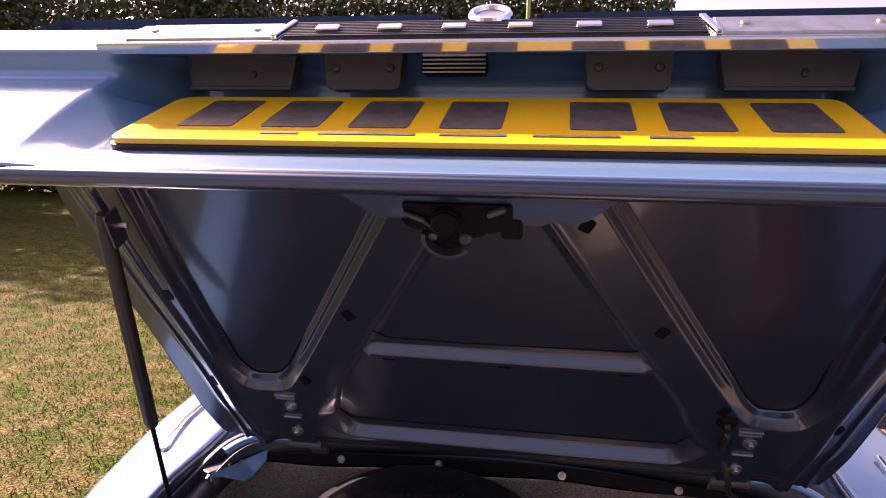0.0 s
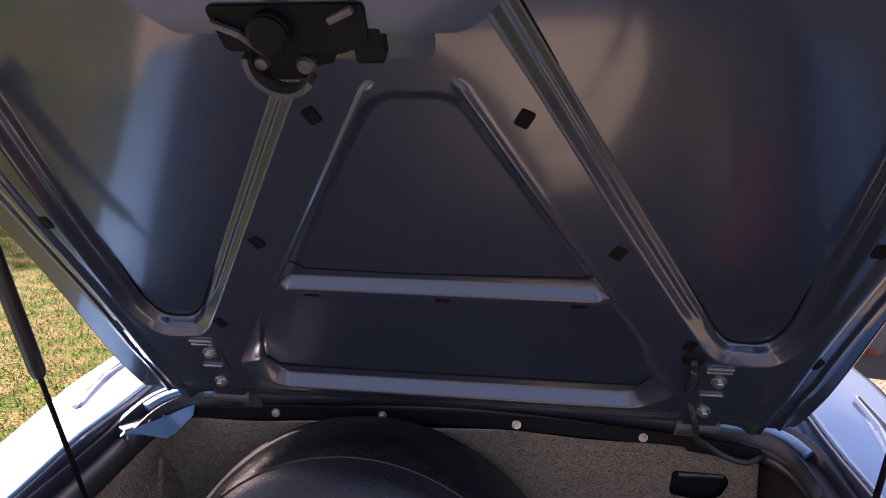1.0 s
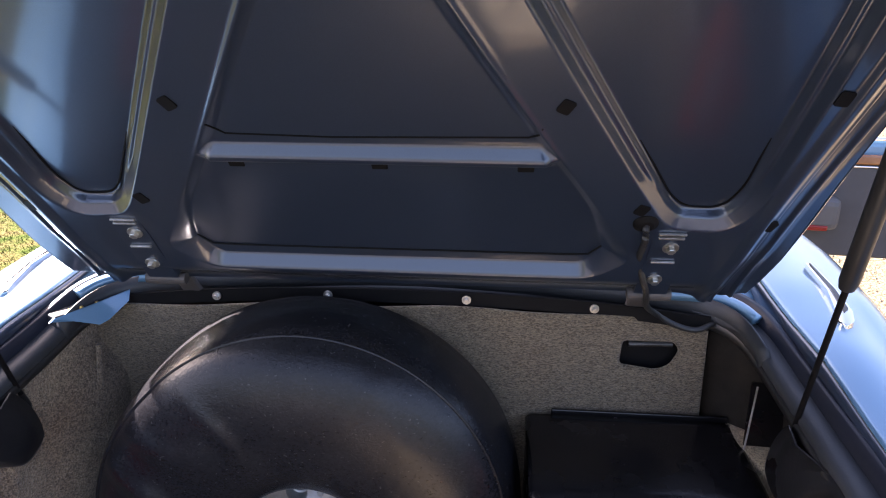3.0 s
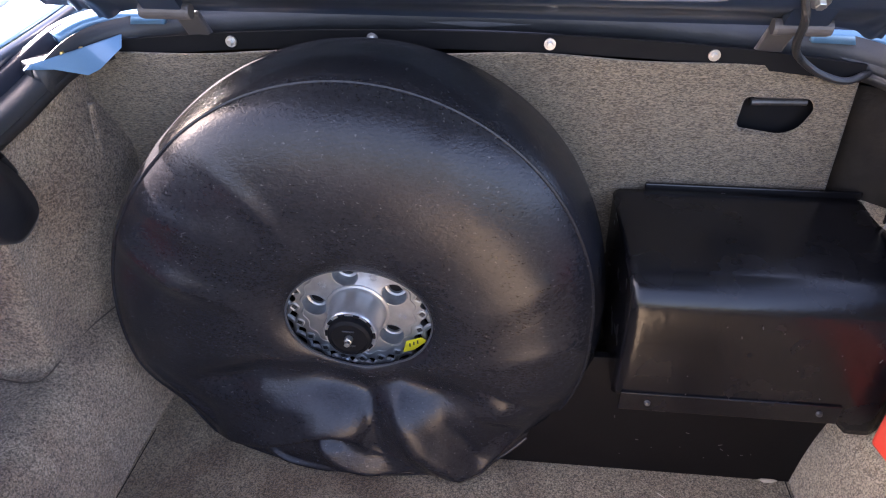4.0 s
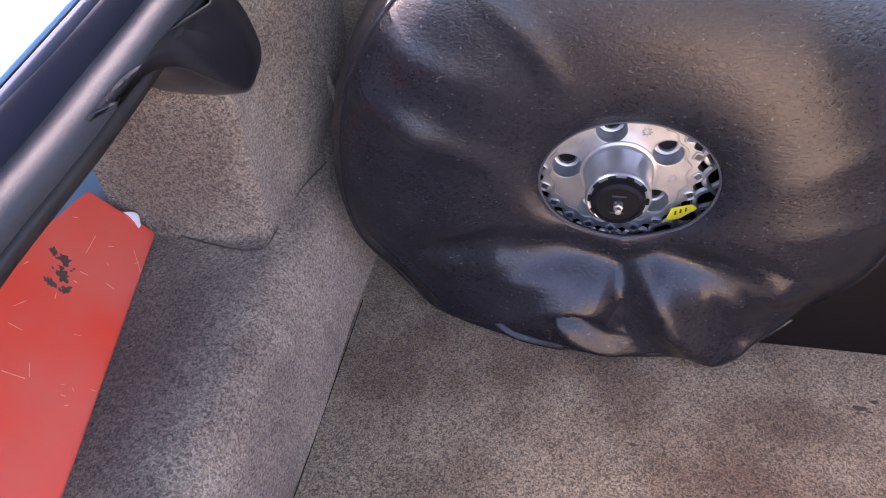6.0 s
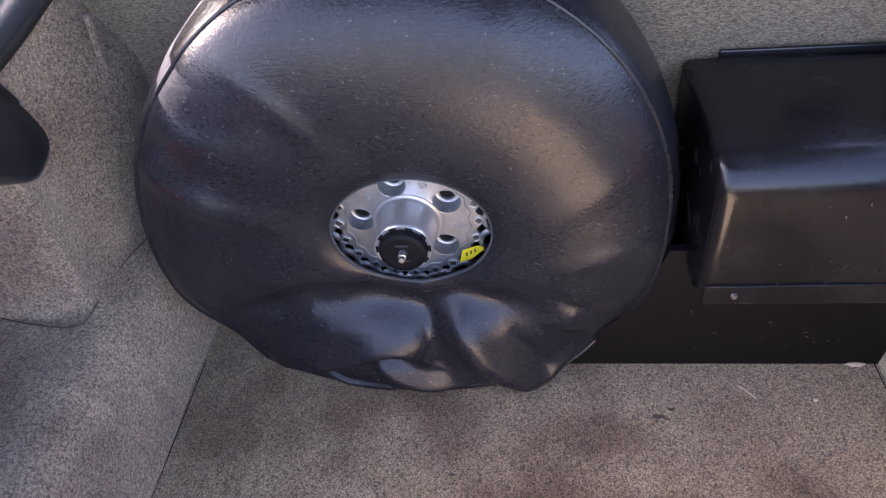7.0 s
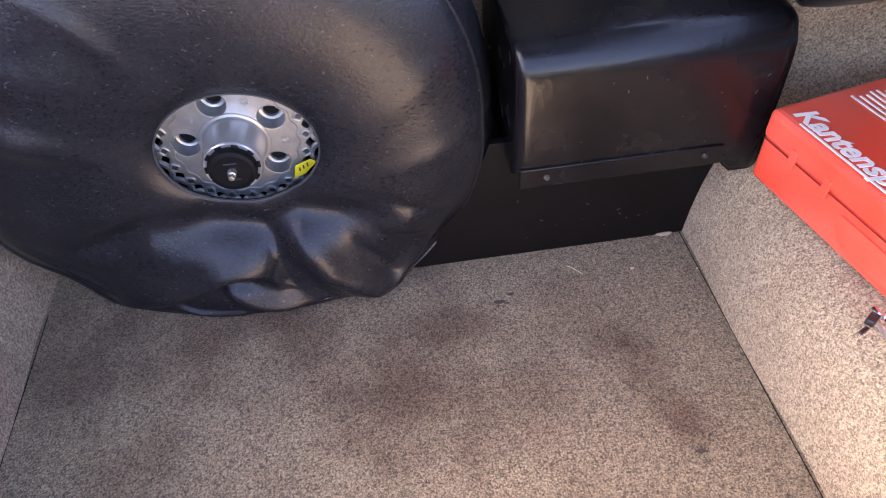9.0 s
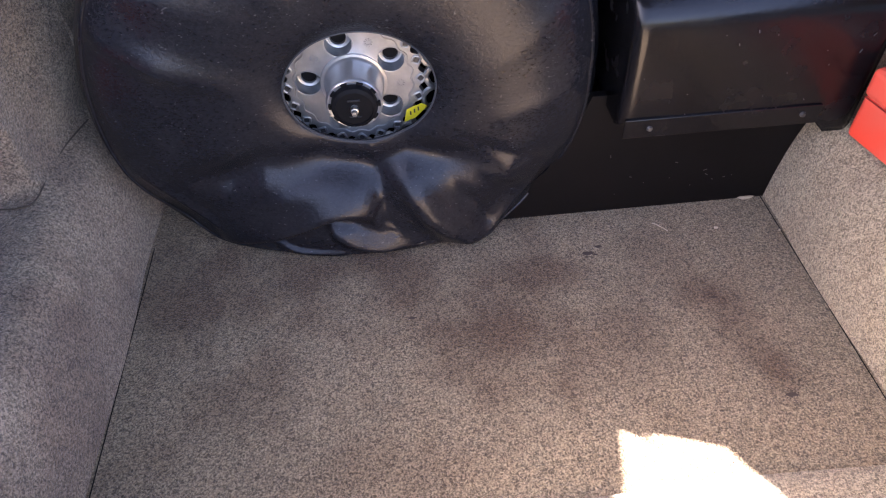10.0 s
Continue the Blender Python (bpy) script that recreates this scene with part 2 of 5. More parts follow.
def part(name, bm, mat, parent=None, label="", smooth=False, sharp=None):
    """One bmesh as one mesh object, under a thing or a part."""
    bmesh.ops.recalc_face_normals(bm, faces=bm.faces[:])
    me = bpy.data.meshes.new(name)
    if sharp is not None:
        for e in bm.edges:
            if len(e.link_faces) == 2 and e.calc_face_angle(0) > radians(sharp):
                e.smooth = False
        smooth = True
    bm.to_mesh(me)
    bm.free()
    return link_mesh(name, me, mat, parent, label, smooth)


def add_box(bm, size, m=None, bevel=0.0, seg=2):
    """A box with rounded edges, centred on m."""
    r = bmesh.ops.create_cube(bm, size=1.0)
    bmesh.ops.scale(bm, vec=size, verts=r["verts"])
    if bevel:
        edges = {e for v in r["verts"] for e in v.link_edges}
        r = bmesh.ops.bevel(bm, geom=list(edges), offset=bevel, segments=seg, affect="EDGES", profile=0.5)
        verts = r["verts"]
        verts = {v for f in r["faces"] for v in f.verts} | set(verts)
    else:
        verts = r["verts"]
    if m is not None:
        bmesh.ops.transform(bm, matrix=m, verts=list(verts))
    return bm


def box(size, m=None, bevel=0.0, seg=2):
    return add_box(bmesh.new(), size, m, bevel, seg)


def add_lathe(bm, profile, m=None, steps=32, closed=False):
    """A profile of (radius, z) turned round the z axis."""
    rings = []
    for r, z in profile:
        if r < 1e-6:
            rings.append([bm.verts.new((0, 0, z))])
        else:
            rings.append([bm.verts.new((r * math.cos(2 * math.pi * i / steps), r * math.sin(2 * math.pi * i / steps), z)) for i in range(steps)])
    pairs = list(zip(rings, rings[1:])) + ([(rings[-1], rings[0])] if closed else [])
    for a, b in pairs:
        for i in range(steps):
            j = (i + 1) % steps
            if len(a) == 1 and len(b) == 1:
                continue
            if len(a) == 1:
                bm.faces.new((a[0], b[i], b[j]))
            elif len(b) == 1:
                bm.faces.new((a[i], a[j], b[0]))
            else:
                bm.faces.new((a[i], a[j], b[j], b[i]))
    if m is not None:
        bmesh.ops.transform(bm, matrix=m, verts=[v for r in rings for v in r])
    return bm


def lathe(profile, m=None, steps=32, closed=False):
    return add_lathe(bmesh.new(), profile, m, steps, closed)


def smooth_path(points, n=8, closed=False):
    """Points along a smooth curve through the given ones."""
    p = [Vector(q) for q in points]
    out = []
    k = len(p)
    for i in range(k if closed else k - 1):
        if closed:
            a, b, c, d = p[i - 1], p[i], p[(i + 1) % k], p[(i + 2) % k]
        else:
            a, b, c, d = p[max(i - 1, 0)], p[i], p[i + 1], p[min(i + 2, k - 1)]
        for j in range(n):
            t = j / n
            out.append(0.5 * ((2 * b) + (c - a) * t + (2 * a - 5 * b + 4 * c - d) * t * t + (3 * b - a - 3 * c + d) * t ** 3))
    if not closed:
        out.append(p[-1])
    return out


def add_sweep(bm, path, section, up=(0, 0, 1), closed=False, cap=True):
    """A closed section of (side, up) points carried along a path."""
    path = [Vector(q) for q in path]
    n = len(path)
    rings = []
    for i, q in enumerate(path):
        a = path[(i - 1) % n] if closed or i else path[i]
        b = path[(i + 1) % n] if closed or i < n - 1 else path[i]
        d = (b - a).normalized()
        side = d.cross(Vector(up)).normalized()
        over = side.cross(d).normalized()
        rings.append([bm.verts.new(q + side * s + over * h) for s, h in section])
    k = len(section)
    for i in range(n if closed else n - 1):
        a, b = rings[i], rings[(i + 1) % n]
        for j in range(k):
            bm.faces.new((a[j], a[(j + 1) % k], b[(j + 1) % k], b[j]))
    if cap and not closed:
        bm.faces.new(rings[0])
        bm.faces.new(rings[-1][::-1])
    return bm


def ring(r, n=10, squash=1.0):
    return [(r * math.cos(2 * math.pi * i / n), r * squash * math.sin(2 * math.pi * i / n)) for i in range(n)]


def tube(path, r, n=10, up=(0, 0, 1), closed=False, squash=1.0):
    return add_sweep(bmesh.new(), path, ring(r, n, squash), up, closed)


def surface(name, verts, nu, nv, mat, parent=None, label="", wrap_u=False, keep=None, thick=0.0):
    """A grid of nu x nv points as one mesh; keep picks the faces that stay; thick closes it to a shell."""
    verts = np.asarray(verts, float).reshape(-1, 3)
    iu, iv = np.meshgrid(np.arange(nu if wrap_u else nu - 1), np.arange(nv - 1), indexing="ij")
    a = iu * nv + iv
    b = ((iu + 1) % nu) * nv + iv
    faces = np.stack([a, b, b + 1, a + 1], -1).reshape(-1, 4)
    if keep is not None:
        faces = faces[keep(verts[faces].mean(1))]
    me = bpy.data.meshes.new(name)
    me.from_pydata(verts.tolist(), [], faces.tolist())
    me.validate()
    ob = link_mesh(name, me, mat, parent, label)
    if thick:
        s = ob.modifiers.new("shell", "SOLIDIFY")
        s.thickness, s.offset = thick, 0
    return ob


def poly_sdf(px, py, poly):
    """Signed distance to a polygon (inside negative) for arrays of points."""
    d = np.full(np.shape(px), 1e9)
    inside = np.zeros(np.shape(px), bool)
    k = len(poly)
    for i in range(k):
        (x0, y0), (x1, y1) = poly[i], poly[(i + 1) % k]
        ex, ey = x1 - x0, y1 - y0
        wx, wy = px - x0, py - y0
        t = np.clip((wx * ex + wy * ey) / (ex * ex + ey * ey), 0, 1)
        d = np.minimum(d, (wx - ex * t) ** 2 + (wy - ey * t) ** 2)
        cross = ((y0 > py) != (y1 > py))
        with np.errstate(divide="ignore", invalid="ignore"):
            inside ^= cross & (px < (x1 - x0) * (py - y0) / ((y1 - y0) or 1e-9) + x0)
    return np.where(inside, -1, 1) * np.sqrt(d)


def step(a, b, v):
    t = np.clip((v - a) / (b - a), 0, 1)
    return t * t * (3 - 2 * t)


def rounded(poly, r, n=5):
    """A polygon with its corners rounded."""
    out = []
    k = len(poly)
    for i in range(k):
        p, q, s = Vector(poly[i - 1]), Vector(poly[i]), Vector(poly[(i + 1) % k])
        a, b = (p - q), (s - q)
        ra = min(r, a.length * 0.45, b.length * 0.45)
        a, b = q + a.normalized() * ra, q + b.normalized() * ra
        for j in range(n + 1):
            t = j / n
            out.append(tuple((1 - t) ** 2 * a + 2 * t * (1 - t) * q + t * t * b))
    return out


def slab(poly, z0, z1, bevel=0.0):
    """A flat outline with thickness from z0 to z1."""
    bm = bmesh.new()
    lo = [bm.verts.new((x, y, z0)) for x, y in poly]
    hi = [bm.verts.new((x, y, z1)) for x, y in poly]
    bm.faces.new(lo[::-1])
    top = bm.faces.new(hi)
    for i in range(len(poly)):
        j = (i + 1) % len(poly)
        bm.faces.new((lo[i], lo[j], hi[j], hi[i]))
    if bevel:
        bmesh.ops.bevel(bm, geom=list(top.edges), offset=bevel, segments=2, affect="EDGES", profile=0.5)
    return bm


# ---- ground ----
GX = np.concatenate([-np.geomspace(1500, 0.8, 40), np.linspace(-0.6, 0.6, 5), np.geomspace(0.8, 1500, 40)])
GY = np.concatenate([-np.geomspace(1500, 0.8, 30), np.linspace(-0.6, 0.6, 5), np.geomspace(0.8, 1500, 50)])
gx, gy = np.meshgrid(GX, GY, indexing="ij")
far = np.hypot(gx, gy)
gz = 0.03 * np.sin(gx * 0.7) * np.cos(gy * 0.6) * step(1.5, 6, far) * (1 - step(60, 200, far))
ground = surface("ground", np.stack([gx, gy, gz], -1), len(GX), len(GY), GRASS_SOIL)
tagged(ground, "patchy sunlit lawn, green with dry straw-coloured spots", "lawn", kind="structure")
dx, dy = np.meshgrid(np.linspace(0.95, 14, 40), np.linspace(-0.24, 70, 80), indexing="ij")
drive = surface("gravel_drive", np.stack([dx + 0.15 * np.sin(dy * 1.3) * (dx < 1.2), dy, 0.035 + 0 * dx], -1), 40, 80, GRAVEL, thick=0.02)
tagged(drive, "pale golden gravel drive beside the lawn", "gravel", kind="structure")

# unseen grey ground behind the car, added for what the lid reflects
ax, ay = np.meshgrid(np.linspace(-7, 14, 50), np.linspace(-14, -0.30, 50), indexing="ij")
rear_ground = surface("reflected_ground", np.stack([ax, ay + 0.06 * np.sin(ax * 2.1) * (ay > -0.4), 0.034 + 0 * ax], -1), 30, 50, material("reflected_grey", (0.115, 0.117, 0.126), 0.9, 0, (0.085, 0.086, 0.092), 3, 0.7, specular=0.1, bump=0.6, bump_scale=70, fine=0.4, fine_scale=90, bump_depth=0.01), thick=0.02)
tagged(rear_ground, "unseen grey ground behind the car, added for lid reflections", "pavement", kind="structure")

# ---- the boot lid ----
HINGE = Vector((0, 1.025, 1.079))
LID_U, LID_N = Vector((0, -0.6043, 0.7967)), Vector((0, -0.7967, -0.6043))
LID = Matrix(((1, 0, 0, 0), (0, LID_U.y, LID_N.y, HINGE.y), (0, LID_U.z, LID_N.z, HINGE.z), (0, 0, 0, 1)))
car = empty("car", Matrix.Identity(4), "light blue metallic convertible car with its boot lid open", "car")

SIDE_R = [(0.030, 0.82), (0.030, 0.696), (0.3475, 0.127), (0.372, 0.102), (0.440, 0.100), (0.468, 0.150), (0.490, 0.82)]
SIDE_L = [(-x, u) for x, u in SIDE_R][::-1]
CENTRE = [(-0.285, -0.022), (0.285, -0.022), (0.335, 0.030), (0.312, 0.075), (0.046, 0.540), (-0.046, 0.540), (-0.312, 0.075), (-0.335, 0.030)]


def edge_x(u):
    """Half the lid's width at the distance u from its hinge."""
    return 0.497 + 0.098 * np.clip(u, 0, 0.8) - 0.012 * step(0.05, -0.08, u)


def rim_x(u):
    """Half the width out to the folded rim of the lid."""
    return np.interp(u, [-0.085, -0.06, 0.0, 0.10, 0.25, 0.45, 0.75], [0.522, 0.531, 0.543, 0.551, 0.558, 0.570, 0.580])


def lean(x, u):
    """The lid stands a little wider on its left."""
    return x - 0.024 * step(0.42, 0.53, -x) * (1 - step(0.40, 0.70, u))


nx, nu = 640, 460
su = np.linspace(-0.085, 0.754, nu)
sx = np.linspace(-1, 1, nx)
X, UU = np.meshgrid(sx, su, indexing="ij")
X = lean(X * rim_x(UU), UU)
N = -0.012 * step(0.42, 0.10, UU)
for poly in (SIDE_R, SIDE_L):
    d = poly_sdf(X, UU, rounded(poly, 0.05))
    wide = 1 + 1.1 * step(0.22, 0.13, UU)
    N -= 0.014 * np.clip(-d / (0.009 * wide), 0, 1) + 0.010 * np.clip((-d - 0.0145) / 0.006, 0, 1)
inside = poly_sdf(X, UU, rounded(CENTRE, 0.03))
fall = (0.020 - 0.013 * step(0.02, 0.30, UU)) * (1 - 0.85 * step(0.23, 0.31, np.abs(X)) * step(0.02, 0.13, UU))
N -= fall * np.clip((-0.002 - inside) / (0.012 + 0.002 * step(0.10, 0.03, UU) + 0.030 * step(0.26, 0.31, np.abs(X)) * step(0.22, 0.12, UU)), 0, 1)
# a low bead runs along the inner edge of each rib
rib_s = 0.874 * np.abs(X) + 0.487 * UU
N += 0.0022 * np.exp(-((rib_s - 0.304) / 0.0040) ** 2) * step(0.552, 0.540, UU) * step(0.20, 0.26, UU)
# the cross bar: a lit upper face and a steeper lower one, with tapered ends
ends = np.clip((0.216 - np.abs(X) - 0.9 * np.maximum(0, UU - 0.236)) / 0.016, 0, 1)
N += 0.016 * np.minimum(np.clip((0.250 - UU) / 0.012, 0, 1), np.clip((UU - 0.214) / 0.016, 0, 1)) * ends
# the front edge turns down and the outer flange folds in
N -= 0.022 * step(-0.022, -0.080, UU) * (1 - step(0.42, 0.50, np.abs(X)))
gap = edge_x(UU) - np.abs(X)
N -= 0.018 * step(0.016, 0.004, gap)
N -= (0.007 * np.clip(-gap / 0.030, 0, 1) - 0.005 * step(-0.010, -0.014, gap) * step(-0.022, -0.018, gap)) * (1 - step(0.36, 0.60, UU))
N += 0.006 * step(0.012, 0.002, np.abs(gap - 0.030))
# hollows that take the hinge arms
N -= 0.0035 * step(1.0, 0.2, np.sqrt(((np.abs(X) - 0.375) / 0.055) ** 2 + ((UU - 0.04) / 0.085) ** 2))
boot_lid = surface("boot_lid", np.stack([X, UU, N], -1), nx, nu, PAINT_SHADED, car, "raised boot lid with stamped inner frame in shade-darkened blue")
boot_lid.matrix_local = LID

# the outer skin: over the top to the rear edge
hx = np.concatenate([np.linspace(-1, -0.60, 16), np.linspace(-0.59, -0.40, 32), np.linspace(-0.39, 0.42, 30), np.linspace(0.43, 0.62, 32), np.linspace(0.63, 1, 16)])
RX = 0.012
prof = smooth_path([(0, -0.088, -0.066), (0, 0.0, -0.063), (0, 0.10, -0.060), (0, 0.35, -0.061), (0, 0.55, -0.060), (0, 0.66, -0.046), (0, 0.73, -0.006), (0, 0.775, 0.058), (0, 0.791, 0.084), (0, 0.795, 0.130)], 6)
prof = np.array([(p.y, p.z) for p in prof])
OX = lean(hx[:, None] * (rim_x(prof[:, 0])[None, :] + 0.004), prof[:, 0][None, :])
ON = prof[:, 1] - 0.010 * (hx[:, None] ** 4) * step(0.4, 0.75, prof[:, 0]) + (np.where(hx < 0, 0.006, 0.020)[:, None] * hx[:, None] ** 6) * (1 - step(0.5, 0.68, prof[:, 0]))
surface("outer_skin", np.stack([OX, np.broadcast_to(prof[:, 0], OX.shape), ON], -1), len(hx), len(prof), PAINT, boot_lid, thick=0.0015)
# the folded rim between the inner frame and the skin
for sgn in (-1, 1):
    us = np.linspace(-0.086, 0.62, 40)
    lo = -0.012 * step(0.42, 0.10, us) - 0.018 - 0.007
    hi = np.interp(us, prof[:, 0], prof[:, 1] + (0.020 if sgn > 0 else 0.006) * (1 - step(0.5, 0.68, prof[:, 0])))
    rx = [lean(sgn * (rim_x(us) + d), us) for d in (0.001, 0.004, 0.003)]
    surface("folded_rim", np.stack([np.stack([rx[0], us, np.maximum(lo, hi)], -1), np.stack([rx[1], us, (np.maximum(lo, hi) + hi) / 2], -1), np.stack([rx[2], us, hi], -1)], 1), 40, 3, PAINT_SHADED, boot_lid, thick=0.001)
# the rear face with the pocket for the number plate
pock = np.array([(p.y, p.z) for p in smooth_path([(0, 0.794, 0.131), (0, 0.786, 0.118), (0, 0.763, 0.078), (0, 0.735, 0.062), (0, 0.708, 0.082), (0, 0.712, 0.116), (0, 0.742, 0.134), (0, 0.758, 0.180), (0, 0.774, 0.242), (0, 0.780, 0.250), (0, 0.793, 0.288)], 5)])
face = np.array([(p.y, p.z) for p in smooth_path([(0, 0.796, 0.131), (0, 0.792, 0.133), (0, 0.784, 0.136), (0, 0.778, 0.141), (0, 0.777, 0.148), (0, 0.780, 0.160), (0, 0.784, 0.178), (0, 0.788, 0.21), (0, 0.791, 0.24), (0, 0.793, 0.262), (0, 0.794, 0.288)], 5)])
FX = hx[:, None] * (rim_x(np.full(len(pock), 0.8))[None, :] + 0.003)
blend = np.clip((0.316 - np.abs(FX - RX)) / 0.038, 0, 1)
FU = face[:, 0] + (pock[:, 0] - face[:, 0]) * blend
FN = face[:, 1] + (pock[:, 1] - face[:, 1]) * blend - 0.010 * (hx[:, None] ** 4) * np.linspace(1, 0, len(pock))
surface("rear_face", np.stack([FX, FU, FN], -1), len(hx), len(pock), PAINT, boot_lid, thick=0.0015)
# the lower lip folded under the rear face
lip = np.array([(0.793, 0.287), (0.792, 0.293), (0.786, 0.295), (0.780, 0.290), (0.772, 0.272), (0.750, 0.20), (0.726, 0.14), (0.700, 0.08), (0.704, 0.02), (0.73, -0.04)])
LX, LK = np.meshgrid(hx, np.arange(len(lip)), indexing="ij")
surface("rear_flange", np.stack([LX * (rim_x(lip[LK, 0]) + 0.001), lip[LK, 0], lip[LK, 1]], -1), len(hx), len(lip), PAINT_SHADED, boot_lid, thick=0.0015)
# the swelling of the flange that carries the latch
bulge = rounded([(-0.075, 0.776), (0.128, 0.776), (0.108, 0.768), (0.092, 0.752), (0.084, 0.749), (-0.046, 0.750), (-0.056, 0.757)], 0.004)
part("latch_mount", slab(bulge, 0.240, 0.277, 0.003), PAINT_SHADED, boot_lid)
part("guide_tab", slab(rounded([(0.004, 0.750), (0.067, 0.750), (0.067, 0.716), (0.010, 0.716)], 0.005), 0.2385, 0.2415, 0.0008), PAINT_SHADED, boot_lid)


def mirrored(poly):
    return [(-x, u) for x, u in poly][::-1]


def panel_n(x, u):
    """The inner panel's height at a place on the lid."""
    i = int(np.argmin(np.abs(su - u)))
    return float(np.interp(x, X[:, i], N[:, i]))


BEAD_R = [(0.060, 0.742), (0.064, 0.682), (0.362, 0.147), (0.384, 0.125), (0.430, 0.123), (0.446, 0.165), (0.460, 0.742)]
for poly, n in ((BEAD_R, -0.0230), (mirrored(BEAD_R), -0.0230)):
    path = [(x, u, n - 0.012 * float(step(0.42, 0.10, u))) for x, u in rounded(poly, 0.03, 6)]
    part("sealer_bead", tube(path, 0.0015, 6, closed=True), DARK, boot_lid, "thin black sealer line")
low = [(-0.325, 0.100), (-0.312, 0.066), (-0.275, 0.016), (-0.24, 0.014), (0.24, 0.014), (0.275, 0.016), (0.312, 0.066), (0.325, 0.100)]
part("sealer_bead", tube([(x, u, -0.0310) for x, u in low], 0.0014, 6), DARK, boot_lid, "thin black sealer line")
part("sealer_bead", tube([(x, u, panel_n(x, u)) for x, u in ((-0.186, 0.290), (-0.183, 0.277), (-0.172, 0.266), (-0.046, 0.262), (0.178, 0.267), (0.189, 0.277), (0.192, 0.290))], 0.0013, 6), DARK, boot_lid, "thin black sealer line")

SLOTS = [(0.486, 0.121, 20), (-0.490, 0.123, -20), (0.484, 0.340, 8), (-0.488, 0.345, -8), (0.494, 0.560, 5), (-0.492, 0.570, -5), (0.214, 0.324, 28), (-0.217, 0.322, -28), (0.106, 0.508, 28), (-0.106, 0.510, -28),
         (0.325, 0.144, 24), (-0.325, 0.144, -24)]


for x, u, turn in SLOTS:
    bm = slab(rounded([(-0.0075, -0.0095), (0.0075, -0.0095), (0.0075, 0.0095), (-0.0075, 0.0095)], 0.003, 3), -0.004, 0.0)
    bmesh.ops.transform(bm, matrix=pose(x, u, panel_n(x, u) + 0.0020, 0, 0, -turn), verts=bm.verts)
    part("slot", bm, DARK, boot_lid, "small dark slot")
for x in (-0.178, 0.001, 0.178):
    part("slot", box((0.020, 0.009, 0.004), pose(x, 0.207, panel_n(x, 0.207), 0, 0, 0), 0.0015), DARK, boot_lid, "small dark slot")

COVER = material("grey_cover", (0.075, 0.070, 0.070), 0.5, 0, (0.05, 0.045, 0.045), 40, 0.6, bump=0.1)
# latch with its claw
latch = empty("boot_latch", LID, "dark boot latch with a worn metal claw", "latch")
part("plate", slab(rounded([(-0.028, 0.764), (0.044, 0.764), (0.044, 0.745), (0.030, 0.740), (-0.024, 0.742)], 0.003, 2), 0.270, 0.2788), DARK, latch, "black latch plate")
part("knob", lathe([(0, 0.2885), (0.0075, 0.2885), (0.0095, 0.2870), (0.0095, 0.2850), (0.0080, 0.2842), (0.0095, 0.2832), (0.0095, 0.2780)], pose(0.001, 0.753, 0), 22), DARK, latch)
arc = [(0.000 + 0.016 * math.cos(a), 0.735 + 0.016 * math.sin(a), 0.276) for a in np.linspace(radians(165), radians(325), 16)]
part("claw", add_sweep(bmesh.new(), arc, [(-0.0014, -0.005), (0.0014, -0.005), (0.0014, 0.005), (-0.0014, 0.005)]), DARKSTEEL, latch, "worn steel claw")
part("lever", slab(rounded([(-0.020, 0.742), (0.028, 0.742), (0.024, 0.731), (0.014, 0.733), (0.010, 0.724), (-0.012, 0.724)], 0.004, 3), 0.262, 0.274, 0.001), DARK, latch)
part("roller", lathe([(0, 0.280), (0.0035, 0.280), (0.0045, 0.278), (0.0045, 0.270)], pose(0.012, 0.734, 0), 14), DARKSTEEL, latch)
part("rivet", lathe([(0, 0.278), (0.003, 0.2775), (0.0042, 0.274)], pose(-0.010, 0.734, 0), 14), DARKSTEEL, latch)
part("spring_tab", box((0.013, 0.0035, 0.004), pose(0.034, 0.760, 0.2808, 0, 0, 25), 0.001), COVER, latch)
part("side_bracket", box((0.014, 0.018, 0.012), pose(0.043, 0.743, 0.272), 0.002), DARK, latch)
part("arm", tube([(-0.026, 0.757, 0.2805), (-0.014, 0.752, 0.2815), (-0.006, 0.742, 0.279)], 0.0020, 8), DARKSTEEL, latch)
# ---- number plate, finisher strip and what hangs in the pocket ----
REAR = LID @ Matrix.Translation((RX, 0.768, 0.191)) @ Matrix(((1, 0, 0, 0), (0, -0.270, 0.963, 0), (0, -0.963, -0.270, 0), (0, 0, 0, 1)))
number_plate = empty("number_plate", REAR, "yellow rear number plate with black characters", "number plate")
part("plate", slab(rounded([(-0.26, -0.0555), (0.26, -0.0555), (0.26, 0.0555), (-0.26, 0.0555)], 0.012), 0.0, 0.004, 0.001), YELLOW, number_plate)
part("backing", slab(rounded([(-0.261, -0.0575), (0.261, -0.0575), (0.261, 0.054), (-0.261, 0.054)], 0.012), -0.012, -0.0005), RUBBER, number_plate, "black backing edge")
for i, x in enumerate((-0.200, -0.134, -0.068, -0.002, 0.088, 0.152, 0.216)):
    bm = slab(rounded([(-0.022, -0.034), (0.022, -0.034), (0.022, 0.034), (-0.022, 0.034)], 0.004), 0.0035, 0.0046)
    bmesh.ops.translate(bm, vec=(x, 0.008, 0), verts=bm.verts)
    part("character_bar", bm, BLACKINK, number_plate, "black printed bar")
for x, w in ((-0.125, 0.030), (-0.062, 0.076), (0.012, 0.050), (0.080, 0.062), (0.140, 0.030)):
    part("small_print_bar", box((w * 0.9, 0.0040, 0.0008), pose(x - 0.01, -0.040, 0.0042)), BLACKINK, number_plate, "thin dark printed bar")

